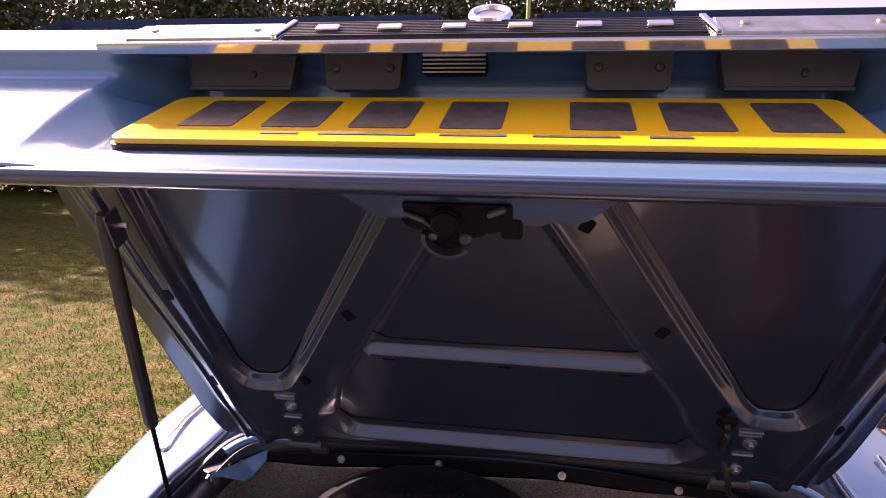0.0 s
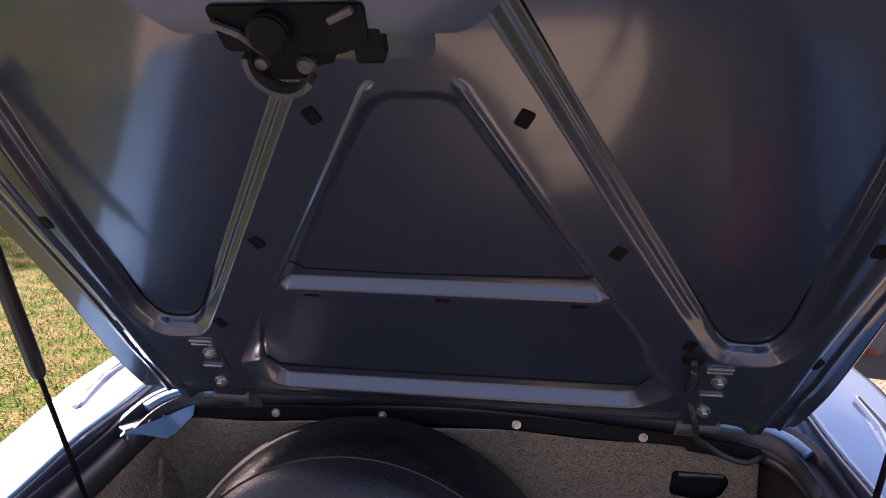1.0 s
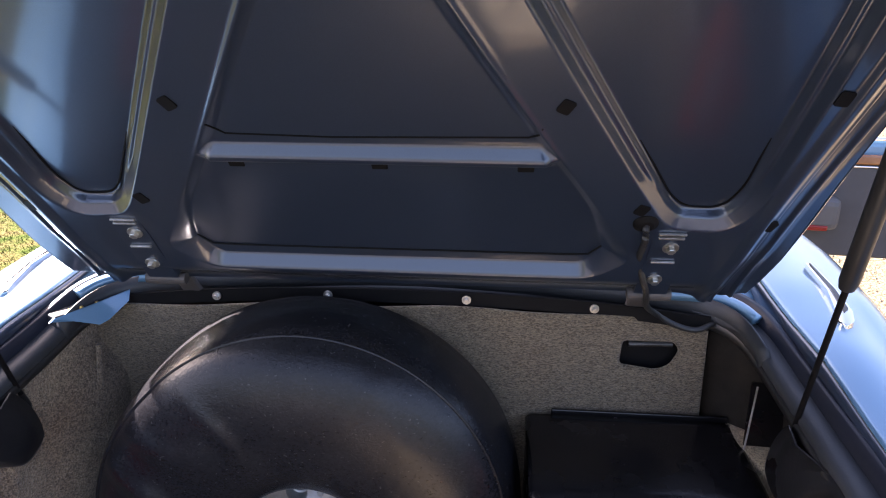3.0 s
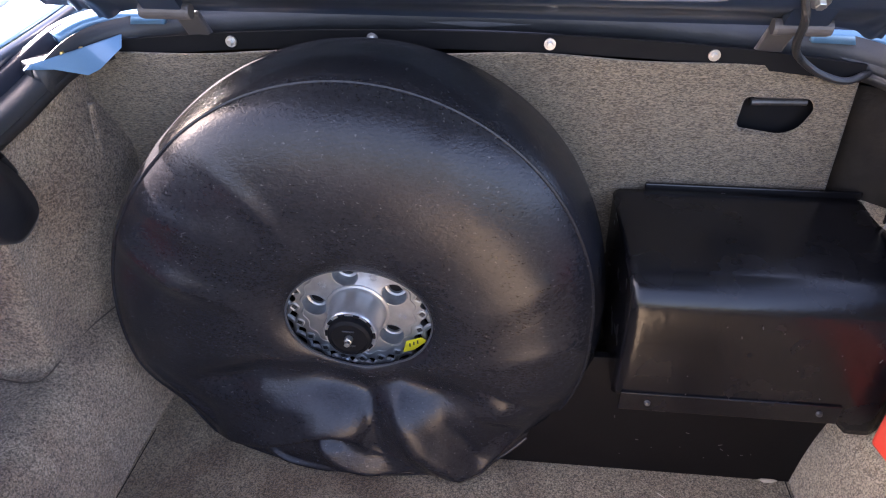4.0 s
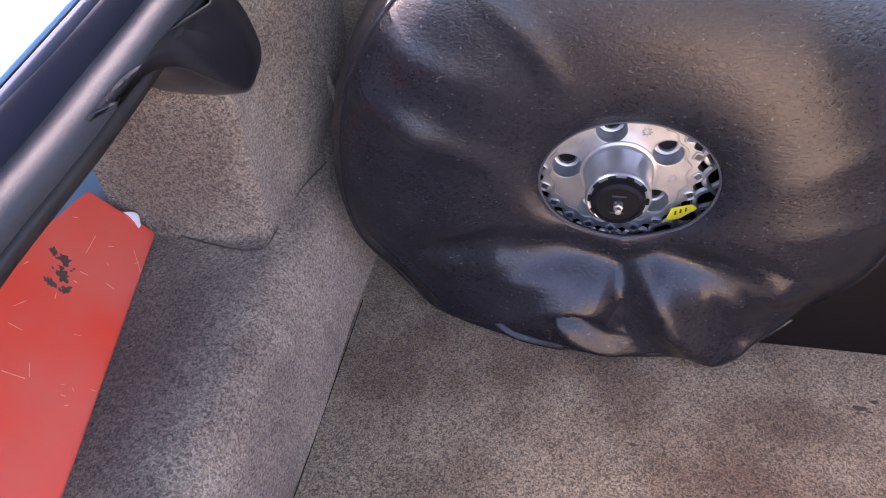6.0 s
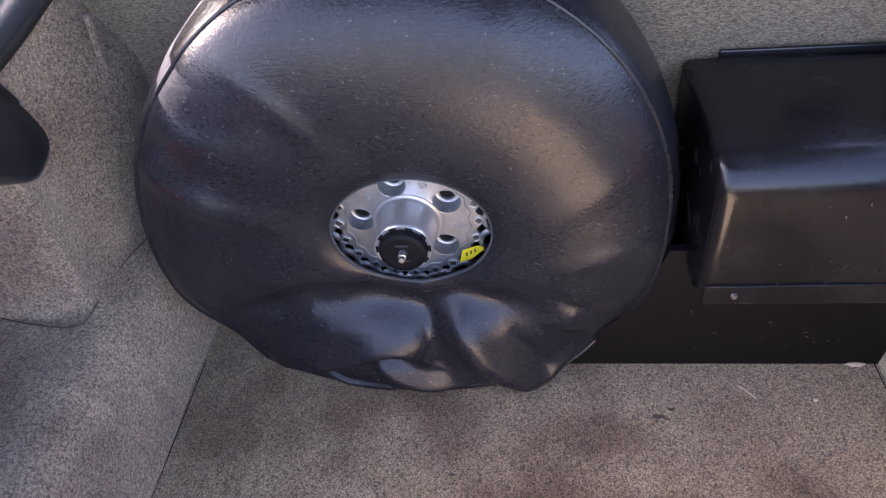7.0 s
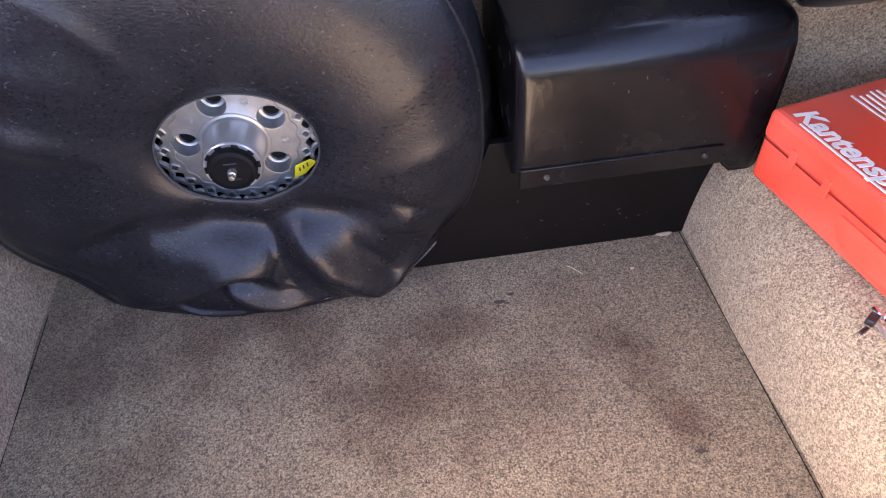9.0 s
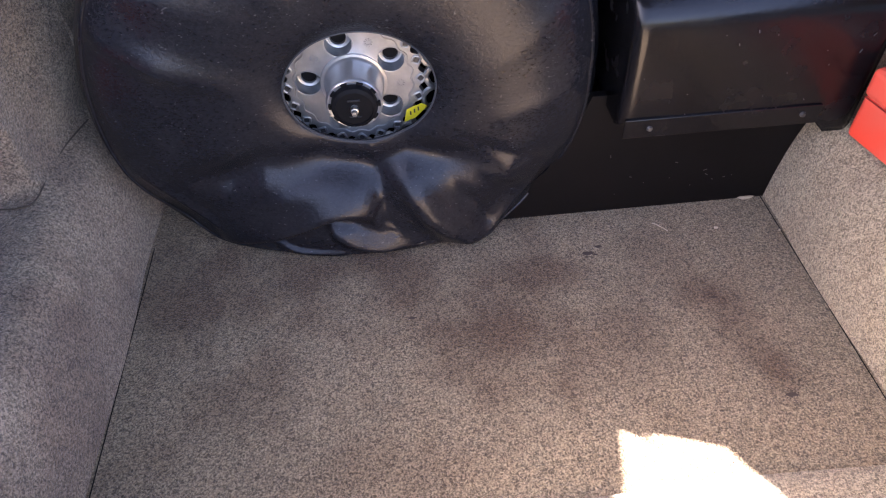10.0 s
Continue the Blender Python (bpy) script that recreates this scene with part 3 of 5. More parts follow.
finisher = empty("finisher_strip", LID @ Matrix.Translation((RX, 0.797, 0.109)) @ Matrix(((1, 0, 0, 0), (0, -0.10, 0.995, 0), (0, -0.995, -0.10, 0), (0, 0, 0, 1))), "chrome-edged boot finisher strip with black ribbed centre", "trim strip")
part("body", slab([(-0.325, -0.022), (0.325, -0.022), (0.300, 0.020), (-0.300, 0.020)], -0.005, 0.004, 0.002), CHROME, finisher)
for sx0, sx1 in ((-0.300, -0.170), (0.170, 0.300)):
    part("end_plate", slab([(sx0, -0.016), (sx1, -0.016), (sx1 - 0.012 * (sx1 > 0.2), 0.016), (sx0 + 0.012 * (sx0 < -0.2), 0.016)], 0.003, 0.0055, 0.0008), STEEL, finisher, "brushed silver end plate")
part("centre", slab([(-0.163, -0.017), (0.163, -0.017), (0.163, 0.017), (-0.163, 0.017)], 0.003, 0.005), RUBBER, finisher, "black ribbed centre panel")
for k in range(9):
    part("rib", box((0.324, 0.0018, 0.0016), pose(0, -0.0145 + k * 0.0036, 0.0055), 0.0004, 1), RUBBER, finisher)
for k in range(6):
    part("badge_shape", box((0.019, 0.010, 0.003), pose(-0.128 + k * 0.0515, -0.002, 0.0072), 0.001), CHROME, finisher, "plain chrome badge shape")
for sgn in (-1, 1):
    part("divider", box((0.005, 0.036, 0.004), pose(sgn * 0.1655, 0, 0.006, 0, 0, sgn * 12), 0.001), CHROME, finisher)
    for xx in (0.190, 0.282):
        part("screw", lathe([(0, 0.007), (0.003, 0.0068), (0.0035, 0.0055)], pose(sgn * xx, 0.002, 0), 12), STEEL, finisher)
lock = empty("lock_cover", LID @ Matrix.Translation((RX, 0.794, 0.081)) @ pose(0, 0, 0, -95, 0, 0), "round chrome boot lock cover", "lock")
part("bezel", lathe([(0.0175, -0.01), (0.0180, 0.006), (0.0165, 0.009), (0.0135, 0.009), (0.0120, 0.006)], None, 32), CHROME, lock)
part("centre_disc", lathe([(0, 0.0065), (0.009, 0.0065), (0.0125, 0.0055)], None, 32), STEEL, lock)
# what hangs in the pocket: two lamp covers, a vent grille and mounting plates
POCK = LID @ Matrix.Translation((RX, 0.757, 0.0865)) @ Matrix(((1, 0, 0, 0), (0, 0.797, 0.604, 0), (0, -0.604, 0.797, 0), (0, 0, 0, 1)))
for x in (-0.110, 0.112):
    lamp = empty("plate_lamp_cover", POCK @ Matrix.Translation((x, 0, 0)), "grey plate lamp cover fixed by two screws", "lamp cover", "plate lamp covers")
    part("cover", slab(rounded([(-0.032, -0.020), (0.032, -0.020), (0.036, 0.022), (-0.036, 0.022)], 0.004), -0.012, 0.008, 0.0015), COVER, lamp)
    for sgn in (-1, 1):
        part("screw", lathe([(0, 0.0105), (0.0030, 0.010), (0.0038, 0.0078)], pose(sgn * 0.024, -0.002, 0), 12), DARKSTEEL, lamp)
        part("fixing_tab", slab(rounded([(sgn * 0.030 - 0.006, 0.016), (sgn * 0.030 + 0.006, 0.016), (sgn * 0.030 + 0.006, 0.026), (sgn * 0.030 - 0.006, 0.026)], 0.003, 3), 0.0078, 0.0092), COVER, lamp)
for x, w in ((-0.225, 0.105), (0.235, 0.105)):
    bracket = empty("mounting_plate", POCK @ Matrix.Translation((x, 0, -0.004)), "dark painted mounting plate under the strip", "bracket", "mounting plates")
    part("plate", slab(rounded([(-w * 0.45, -0.018), (w * 0.45, -0.018), (w * 0.52, 0.022), (-w * 0.52, 0.022)], 0.003), -0.012, 0.006, 0.001), COVER, bracket)
    part("rivet", lathe([(0, 0.0085), (0.003, 0.0078), (0.0036, 0.0058)], pose(0.012, -0.006, 0), 10), DARKSTEEL, bracket)
    part("lower_flange", box((w * 0.92, 0.004, 0.006), pose(0, -0.0185, 0.006), 0.001), COVER, bracket)
vent = empty("vent_grille", POCK @ Matrix.Translation((-0.032, 0.004, -0.004)), "small black slatted metal grille", "grille")
part("frame", slab(rounded([(-0.028, -0.011), (0.028, -0.011), (0.028, 0.011), (-0.028, 0.011)], 0.005), -0.006, 0.0045), DARK, vent)
for k in range(6):
    part("slat", box((0.054, 0.0012, 0.002), pose(0, -0.0085 + 0.0034 * k, 0.0052)), STEEL, vent)

# ---- the body round the opening ----
RIM_R = [(0.0, 1.205, 0.992), (0.20, 1.200, 0.988), (0.40, 1.184, 0.976), (0.485, 1.155, 0.970), (0.528, 1.10, 0.960), (0.548, 1.00, 0.930), (0.552, 0.848, 0.909), (0.552, 0.70, 0.893), (0.552, 0.55, 0.883), (0.548, 0.42, 0.860), (0.535, 0.33, 0.800), (0.510, 0.27, 0.700), (0.44, 0.235, 0.640), (0.22, 0.222, 0.622), (0.0, 0.220, 0.620)]
RIM = RIM_R + [(-x, y, z) for x, y, z in RIM_R[-2:0:-1]]
rim = smooth_path(RIM, 6, closed=True)
# the seal stands on the flange
seal = part("boot_seal", add_sweep(bmesh.new(), [p + Vector((0, 0, 0.012)) for p in rim], [(-0.036, -0.026), (-0.046, -0.012), (-0.044, -0.003), (-0.032, 0.003), (-0.014, 0.004), (-0.004, 0.001), (0.001, -0.006), (-0.002, -0.026)], closed=True), SEALRUBBER, car, "greyed black rubber boot seal")
for f in seal.data.polygons:
    f.use_smooth = True


def outward(p, d, dz=0.0):
    """The point p of the rim, moved away from the middle of the opening."""
    s = Vector((p.x / 0.55, (p.y - 0.72) / 0.48, 0)).normalized()
    s = Vector((np.sign(s.x) * abs(s.x) ** 0.5, np.sign(s.y) * abs(s.y) ** 0.5, 0))
    return p + s.normalized() * d + Vector((0, 0, dz))


# gutter: from the seal out to the painted edge
rings = []
for d, dz in ((0.006, -0.006), (0.018, -0.012), (0.028, -0.009), (0.034, 0.018), (0.039, 0.038), (0.050, 0.040)):
    rings.append([outward(p, d, dz) for p in rim])
G = np.array([[tuple(p) for p in r] for r in rings]).transpose(1, 0, 2)
surface("gutter", G, len(rim), len(rings), material("navy_gutter", (0.010, 0.013, 0.024), 0.45, 0, (0.018, 0.020, 0.028), 8, 0.6, specular=0.3, bump=0.1, bump_scale=120), car, wrap_u=True, thick=0.0015)
# an added dark lip stands for the shade along the gutter's front
front_rim = sorted((p for p in rim if p.y > 1.03), key=lambda p: math.atan2(p.x, p.y - 0.72))
part("gutter_dark_lip", add_sweep(bmesh.new(), [outward(p, 0.020, 0.004) for p in front_rim], [(-0.016, -0.012), (-0.014, 0.000), (-0.006, 0.006), (0.004, 0.008), (0.010, 0.018), (0.015, 0.028), (0.020, 0.030), (0.020, -0.010)]), SEALRUBBER, car, "added black lip standing for the dark front of the gutter", smooth=True)
for sgn in (-1, 1):
    edge_pts = smooth_path([(sgn * 0.426, 1.174, 1.005), (sgn * 0.459, 1.172, 1.005), (sgn * 0.503, 1.163, 1.005), (sgn * 0.533, 1.140, 1.000), (sgn * 0.552, 1.112, 0.990)], 5)
    part("cowl_edge", add_sweep(bmesh.new(), edge_pts, [(-0.008, -0.010), (-0.007, 0.002), (-0.003, 0.005), (0.008, 0.006), (0.010, -0.010)]), PAINT, car, "light blue painted edge beside the hinge", smooth=True)
# the inner flange below the seal
F = np.array([[tuple(outward(p, d, dz)) for d, dz in ((0.004, -0.002), (-0.002, -0.006), (-0.002, -0.016))] for p in rim])
surface("flange", F, len(rim), 3, RUBBER, car, wrap_u=True, thick=0.002)

# wings: from the gutter's edge over the shoulder and down the side
for sgn in (-1, 1):
    ys = np.linspace(-0.02, 2.6, 60)
    inner_x = np.interp(ys, [0.0, 0.3, 0.45, 0.85, 1.0, 1.10, 1.2, 1.4, 2.6], [0.575, 0.582, 0.594, 0.600, 0.597, 0.592, 0.592, 0.605, 0.66])
    inner_z = np.interp(ys, [-0.1, 0.2, 0.33, 0.42, 0.55, 0.85, 1.0, 1.22, 1.6, 2.6], [0.67, 0.75, 0.83, 0.892, 0.925, 0.956, 0.985, 1.006, 1.010, 0.99])
    outer_x = np.interp(ys, [0.0, 0.4, 0.9, 1.2, 1.5, 2.6], [0.66, 0.69, 0.722, 0.765, 0.805, 0.84])
    sec = np.linspace(0, 1, 22)
    P, inner = [], []
    for y, xi, zi, xo in zip(ys, inner_x, inner_z, outer_x):
        inner.append([(sgn * (xi - 0.010), y, zi - 0.075), (sgn * (xi - 0.006), y, zi - 0.012), (sgn * (xi - 0.001), y, zi - 0.001)])
        row = []
        for s in sec:
            if s < 0.5:
                k = s / 0.5
                x, z = xi + (xo - 0.03 - xi) * k, zi + 0.006 * math.sin(math.pi * k) - 0.016 * k * k
            else:
                k = (s - 0.5) / 0.5
                a = k * math.pi / 2
                x = xo - 0.03 + 0.05 * math.sin(min(a * 1.6, math.pi / 2)) + 0.03 * k
                z = zi - 0.016 - 0.05 * (1 - math.cos(min(a * 1.6, math.pi / 2))) - 0.42 * max(0, k - 0.35)
            row.append((sgn * x, y, z))
        P.append(row)
    surface("rear_wing", P, len(ys), len(sec), PAINT, car, "sunlit light blue wing", thick=0.002)
    # the return's shade is put into its darker blue
    surface("wing_return", inner, len(ys), 3, PAINT_SHADED, car, "wing return in shade-darkened blue", thick=0.002)
# scuttle panel in front of the opening
sc = np.array([(1.232, 0.985), (1.245, 1.010), (1.27, 1.030), (1.34, 1.040), (1.42, 1.045)])
SX, SK = np.meshgrid(np.linspace(-0.60, 0.60, 41), np.arange(len(sc)), indexing="ij")
surface("rear_deck", np.stack([SX, sc[SK, 0] - 0.05 * np.abs(SX / 0.63) ** 4, sc[SK, 1] - 0.060 * np.abs(SX / 0.63) ** 2], -1), 41, len(sc), PAINT, car, thick=0.002)
# rear panel below the opening, behind the walk
RXX, RKK = np.meshgrid(np.linspace(-0.72, 0.72, 31), np.arange(4), indexing="ij")
rp = np.array([(0.175, 0.640), (0.13, 0.630), (0.10, 0.58), (0.10, 0.25)])
surface("rear_panel", np.stack([RXX, rp[RKK, 0], rp[RKK, 1]], -1), 31, 4, PAINT, car, thick=0.002)
# underside and outer shell that keep the boot dark inside
part("underbody", box((1.60, 2.5, 0.04), pose(0, 1.35, 0.24)), DARK, car)
part("bulkhead", box((1.34, 0.02, 0.72), pose(0, 1.262, 0.62)), DARK, car, "dark metal behind the boot trim")

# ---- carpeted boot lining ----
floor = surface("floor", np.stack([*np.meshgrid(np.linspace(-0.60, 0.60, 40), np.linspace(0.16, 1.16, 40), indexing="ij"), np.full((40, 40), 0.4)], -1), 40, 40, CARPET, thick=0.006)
tagged(floor, "stained grey-brown boot floor carpet", "carpet", kind="structure")
rear_wall = surface("wall_rear", [[(x, 0.228, 0.605), (x, 0.250, 0.56), (x, 0.29, 0.50), (x, 0.35, 0.447), (x, 0.42, 0.418), (x, 0.47, 0.4095), (x, 0.498 - 0.035 * (x < 0.26) * (0.26 - x) - 0.03 * max(0, x - 0.26), 0.4085), (x, 0.499 - 0.035 * (x < 0.26) * (0.26 - x) - 0.03 * max(0, x - 0.26), 0.402)] for x in np.linspace(-0.56, 0.56, 20)], 20, 8, CARPET_WALL_LIT, thick=0.006)
tagged(rear_wall, "grey carpeted rear boot lining", "carpet", kind="structure")
bx, bz = np.meshgrid(np.linspace(-0.58, 0.492, 270), np.linspace(0.38, 0.973, 150), indexing="ij")
back = surface("wall_front", np.stack([bx, 1.150 + 0.012 * np.sin(bx * 5) * np.sin(bz * 7) - 0.02 * step(0.7, 0.4, bz), bz - 0.014 * (bx / 0.5) ** 2 * step(0.8, 0.96, bz) + 0.0025 * np.sin(bx * 21) * step(0.9, 0.96, bz)], -1), 270, 150, CARPET_BACK_SHADED, thick=0.006,
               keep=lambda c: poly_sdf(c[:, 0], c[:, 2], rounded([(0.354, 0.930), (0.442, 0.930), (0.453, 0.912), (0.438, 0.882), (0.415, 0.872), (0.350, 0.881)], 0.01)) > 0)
tagged(back, "grey-brown carpet over the front boot wall", "carpet", kind="structure")


def side_lining(sgn):
    """Lower step, shelf and wheel-arch wall of one side, in one fitted carpet."""
    y0, y1 = (0.878, 0.918) if sgn < 0 else (0.950, 0.990)
    ys = np.concatenate([np.linspace(0.17, y0 - 0.02, 26), np.linspace(y0 - 0.012, y1 + 0.012, 16), np.linspace(y1 + 0.02, 1.165 if sgn < 0 else 1.14, 20)])
    P = []
    for y in ys:
        k = step(y0, y1, y)
        prof = [(0.493, 0.385), (0.496, 0.43), (0.504, 0.49), (0.517, 0.545), (0.530, 0.570), (0.552, 0.584), (0.60, 0.587), (0.68, 0.586), (0.76, 0.587), (0.800, 0.60), (0.812, 0.70), (0.79, 0.80), (0.66, 0.870), (0.572, 0.882)]
        hump = [(0.493, 0.385), (0.497, 0.43), (0.505, 0.49), (0.518, 0.54), (0.529, 0.565), (0.552, 0.584), (0.572, 0.590), (0.574, 0.630), (0.575, 0.690), (0.574, 0.740), (0.572, 0.790), (0.568, 0.83), (0.562, 0.87), (0.552, 0.905)]
        row = []
        for n, ((x0, z0), (x1, z1)) in enumerate(zip(prof, hump)):
            if sgn < 0 and n >= 12:
                x1, z1 = x1 + 0.008 * step(0.95, 1.05, y), z1 + 0.034 * step(0.95, 1.05, y) * (n - 11) / 2
            if sgn > 0 and n >= 10:
                x1, z1 = 0.566 + 0.022 * (n - 10), 0.790
            # the front of the arch bellies out from the shelf
            kk = k if n < 6 else step(y0 + 0.012 * math.sin(min(1, (n - 6) / 5) * math.pi), y1, y)
            x, z = x0 + (x1 - x0) * kk, z0 + (z1 - z0) * kk
            x -= 0.060 * step(0.95, 1.13, y) * step(0.56, 0.7, z) * (1 - 0.9 * step(0.83, 0.905, z))
            row.append((sgn * (x + 0.003 * math.sin(y * 17 + z * 11)), y, z))
        P.append(row)
    ob = surface("wall_left" if sgn < 0 else "wall_right", P, len(ys), 14, CARPET_DIRTY_SHADED if sgn < 0 else CARPET_WALL_LIT, thick=0.005)
    s = ob.modifiers.new("soft", "SUBSURF")
    s.levels = s.render_levels = 2
    tagged(ob, "moulded grey carpet over the side step and wheel arch", "carpet", kind="structure")
    return ob


side_lining(-1)
side_lining(1)

for sgn in (-1, 1):
    seam = part("floor_seam", tube(smooth_path([(sgn * 0.4900, 0.505, 0.4030), (sgn * 0.4895, 0.75, 0.4032), (sgn * 0.4900, 0.968, 0.4030)], 5), 0.0008, 6), DARK)
    tagged(seam, "dark gap along the carpet's edge", "seam", kind="structure")

# ---- spare wheel in its cover ----
WC = Vector((-0.140, 0.0, 0.668))
spare = empty("spare_in_cover", Matrix.Translation((WC.x, 1.0, 0.40)), "upright alloy spare wheel in a creased black vinyl cover", "spare wheel")
# folds in the slack foot of the cover: points (x, z, height) along the crest, widths on either side of it
RAMPS = [([(-0.375, 0.434, 0.003), (-0.345, 0.440, 0.013), (-0.290, 0.458, 0.025), (-0.242, 0.477, 0.025), (-0.195, 0.497, 0.024), (-0.160, 0.494, 0.018), (-0.138, 0.478, 0.005)], 0.062, 0.006),
         ([(-0.205, 0.474, 0.002), (-0.192, 0.452, 0.010), (-0.168, 0.434, 0.013), (-0.128, 0.423, 0.012), (-0.085, 0.420, 0.003)], 0.030, 0.008),
         ([(-0.300, 0.440, 0.002), (-0.255, 0.418, 0.007), (-0.190, 0.411, 0.006)], 0.009, 0.006),
         ([(-0.440, 0.560, 0.003), (-0.398, 0.500, 0.009), (-0.362, 0.452, 0.006), (-0.335, 0.432, 0.002)], 0.018, 0.006),
         ([(0.020, 0.410, 0.006), (0.050, 0.436, 0.010), (0.085, 0.474, 0.007), (0.112, 0.500, 0.002)], 0.030, 0.008)]
RAMPS = [([tuple(p) for p in smooth_path(pts, 4)], wa, wb) for pts, wa, wb in RAMPS]
FOLDS = [([(-0.098, 0.566, 0.002), (-0.088, 0.545, 0.010), (-0.074, 0.512, 0.019), (-0.052, 0.474, 0.025), (-0.022, 0.442, 0.024), (0.006, 0.420, 0.016), (0.020, 0.410, 0.008)], 0.028, 0.022),
         ([(0.015, 0.548, 0.002), (0.055, 0.532, 0.009), (0.094, 0.510, 0.004)], 0.034, 0.014), ([(-0.300, 0.572, 0.001), (-0.255, 0.578, 0.004), (-0.200, 0.566, 0.001)], 0.016, 0.018),
         ([(-0.320, 0.500, 0.001), (-0.260, 0.524, 0.004), (-0.190, 0.540, 0.001)], 0.010, 0.014),
         ([(-0.45, 0.790, 0.004), (-0.37, 0.742, 0.010), (-0.27, 0.700, 0.001)], 0.022, 0.018), ([(-0.44, 0.860, 0.003), (-0.37, 0.828, 0.006), (-0.28, 0.800, 0.001)], 0.020, 0.018),
         ([(-0.30, 0.905, 0.001), (-0.25, 0.865, 0.004), (-0.21, 0.81, 0.001)], 0.014, 0.014), ([(-0.02, 0.93, 0.002), (0.02, 0.85, 0.001)], 0.02, 0.02), ([(0.11, 0.76, 0.003), (0.02, 0.70, 0.001)], 0.02, 0.02),
         ([(0.14, 0.66, 0.003), (0.05, 0.63, 0.001)], 0.014, 0.016)]
HOLLOWS = [([(-0.335, 0.424, 0.002), (-0.285, 0.440, 0.005), (-0.242, 0.457, 0.008), (-0.200, 0.474, 0.009), (-0.165, 0.470, 0.007), (-0.140, 0.460, 0.002)], 0.011, 0.011),
           ([(-0.134, 0.556, 0.002), (-0.124, 0.530, 0.007), (-0.118, 0.500, 0.010), (-0.114, 0.465, 0.009), (-0.100, 0.436, 0.003)], 0.016, 0.016),
           ([(-0.020, 0.525, 0.002), (0.006, 0.486, 0.008), (0.030, 0.446, 0.005)], 0.014, 0.014),
           ([(-0.020, 0.612, 0.0005), (0.02, 0.590, 0.0022), (0.065, 0.566, 0.0034), (0.135, 0.535, 0.001)], 0.010, 0.010), ([(-0.34, 0.560, 0.002), (-0.25, 0.610, 0.002)], 0.03, 0.03)]


def ridge(x, z, row, slope=False):
    """Height of one fold at a place: the nearest stretch of its crest decides."""
    pts, wa, wb = row
    best, out = 1e9, 0.0
    for (x0, z0, h0), (x1, z1, h1) in zip(pts, pts[1:]):
        ex, ez = x1 - x0, z1 - z0
        t = min(1, max(0, ((x - x0) * ex + (z - z0) * ez) / (ex * ex + ez * ez)))
        dx, dz = x - x0 - ex * t, z - z0 - ez * t
        d = math.hypot(dx, dz) + 1e-9
        if d < best:
            best = d
            w = wb + (wa - wb) * (0.5 + 0.5 * (ex * dz - ez * dx) / (math.hypot(ex, ez) * d))
            out = (h0 + (h1 - h0) * t) * (max(0.0, 1 - math.sqrt((d / w) ** 2 + 0.02) + 0.141 * (1 - d / w)) ** 1.4 if slope and w > 0.5 * (wa + wb) else math.exp(-(d / w) ** 2))
    return out


ARC = [(p.x, p.y) for p in smooth_path([(-0.46, 1.000, 0), (-0.362, 0.946, 0), (-0.293, 0.929, 0), (-0.220, 0.914, 0), (-0.150, 0.908, 0), (-0.083, 0.911, 0), (-0.030, 0.917, 0), (0.015, 0.919, 0), (0.050, 0.936, 0), (0.090, 0.958, 0), (0.17, 1.01, 0)], 4)]
ARC_X, ARC_Y = [p[0] for p in ARC], [p[1] for p in ARC]


def cover_point(a, r, y):
    """A point of the cover; its foot sags into folds on the carpet."""
    full = 1 + (0.022 * max(0.0, -math.sin(a)) + 0.115 * max(0.0, -math.cos(a)) * min(1.0, max(0.0, 0.7 - math.sin(a))) + 0.030 * max(0.0, math.cos(a)) * min(1.0, max(0.0, -1.7 * math.sin(a)))) * float(step(0.2, 0.3, r))
    x, z = r * full * math.cos(a), r * full * math.sin(a)
    if r < 0.16:
        k = (0.16 - r) / 0.055
        x, z = x + 0.006 * k, z * (1 - 0.14 * k) + 0.008 * k
    xw, zw = x + WC.x, z + WC.z
    front = float(step(1.02, 0.95, y))
    if zw < 0.46:
        zw = 0.404 + 0.056 * math.exp((zw - 0.46) / 0.056)
    near = float(step(0.404, 0.420, zw))
    # the foot runs out to a shallow arc on the carpet
    arc = float(np.interp(xw, ARC_X, ARC_Y))
    foot = float(step(0.585, 0.404, zw)) * front * float(step(0.34, 0.26, abs(xw + 0.15)))
    y2 = y + (arc - y) * foot
    tuck = float(np.interp(xw, [-0.33, -0.28, -0.20, -0.13, -0.08, -0.02, 0.06], [0.560, 0.576, 0.572, 0.552, 0.570, 0.562, 0.556]))
    y2 += 0.021 * front * math.exp(-((zw - tuck) / 0.028) ** 2) * float(step(0.25, 0.13, abs(xw + 0.17)))
    y2 -= front * near * ((max(ridge(xw, zw, f, True) for f in RAMPS) if zw < 0.64 else 0.0) + sum(ridge(xw, zw, f) for f in FOLDS) - sum(ridge(xw, zw, f) for f in HOLLOWS))
    return (x, y2 - 1.0, zw - 0.40)


prof = smooth_path([(0.0985, 0.949, 0), (0.102, 0.942, 0), (0.122, 0.931, 0), (0.155, 0.925, 0), (0.200, 0.9235, 0), (0.245, 0.928, 0), (0.280, 0.939, 0), (0.303, 0.952, 0), (0.317, 0.966, 0), (0.328, 0.988, 0), (0.335, 1.03, 0), (0.335, 1.09, 0), (0.322, 1.125, 0), (0.25, 1.135, 0)], 12)
angs = np.linspace(0, 2 * math.pi, 440, endpoint=False)
cover = surface("cover", [[cover_point(a, p.x, p.y) for p in prof] for a in angs], len(angs), len(prof), VINYL, spare, "black grained vinyl cover", wrap_u=True, thick=0.002)
seam_r = [0.311 + 0.013 * max(0.0, math.sin(a)) for a in angs]
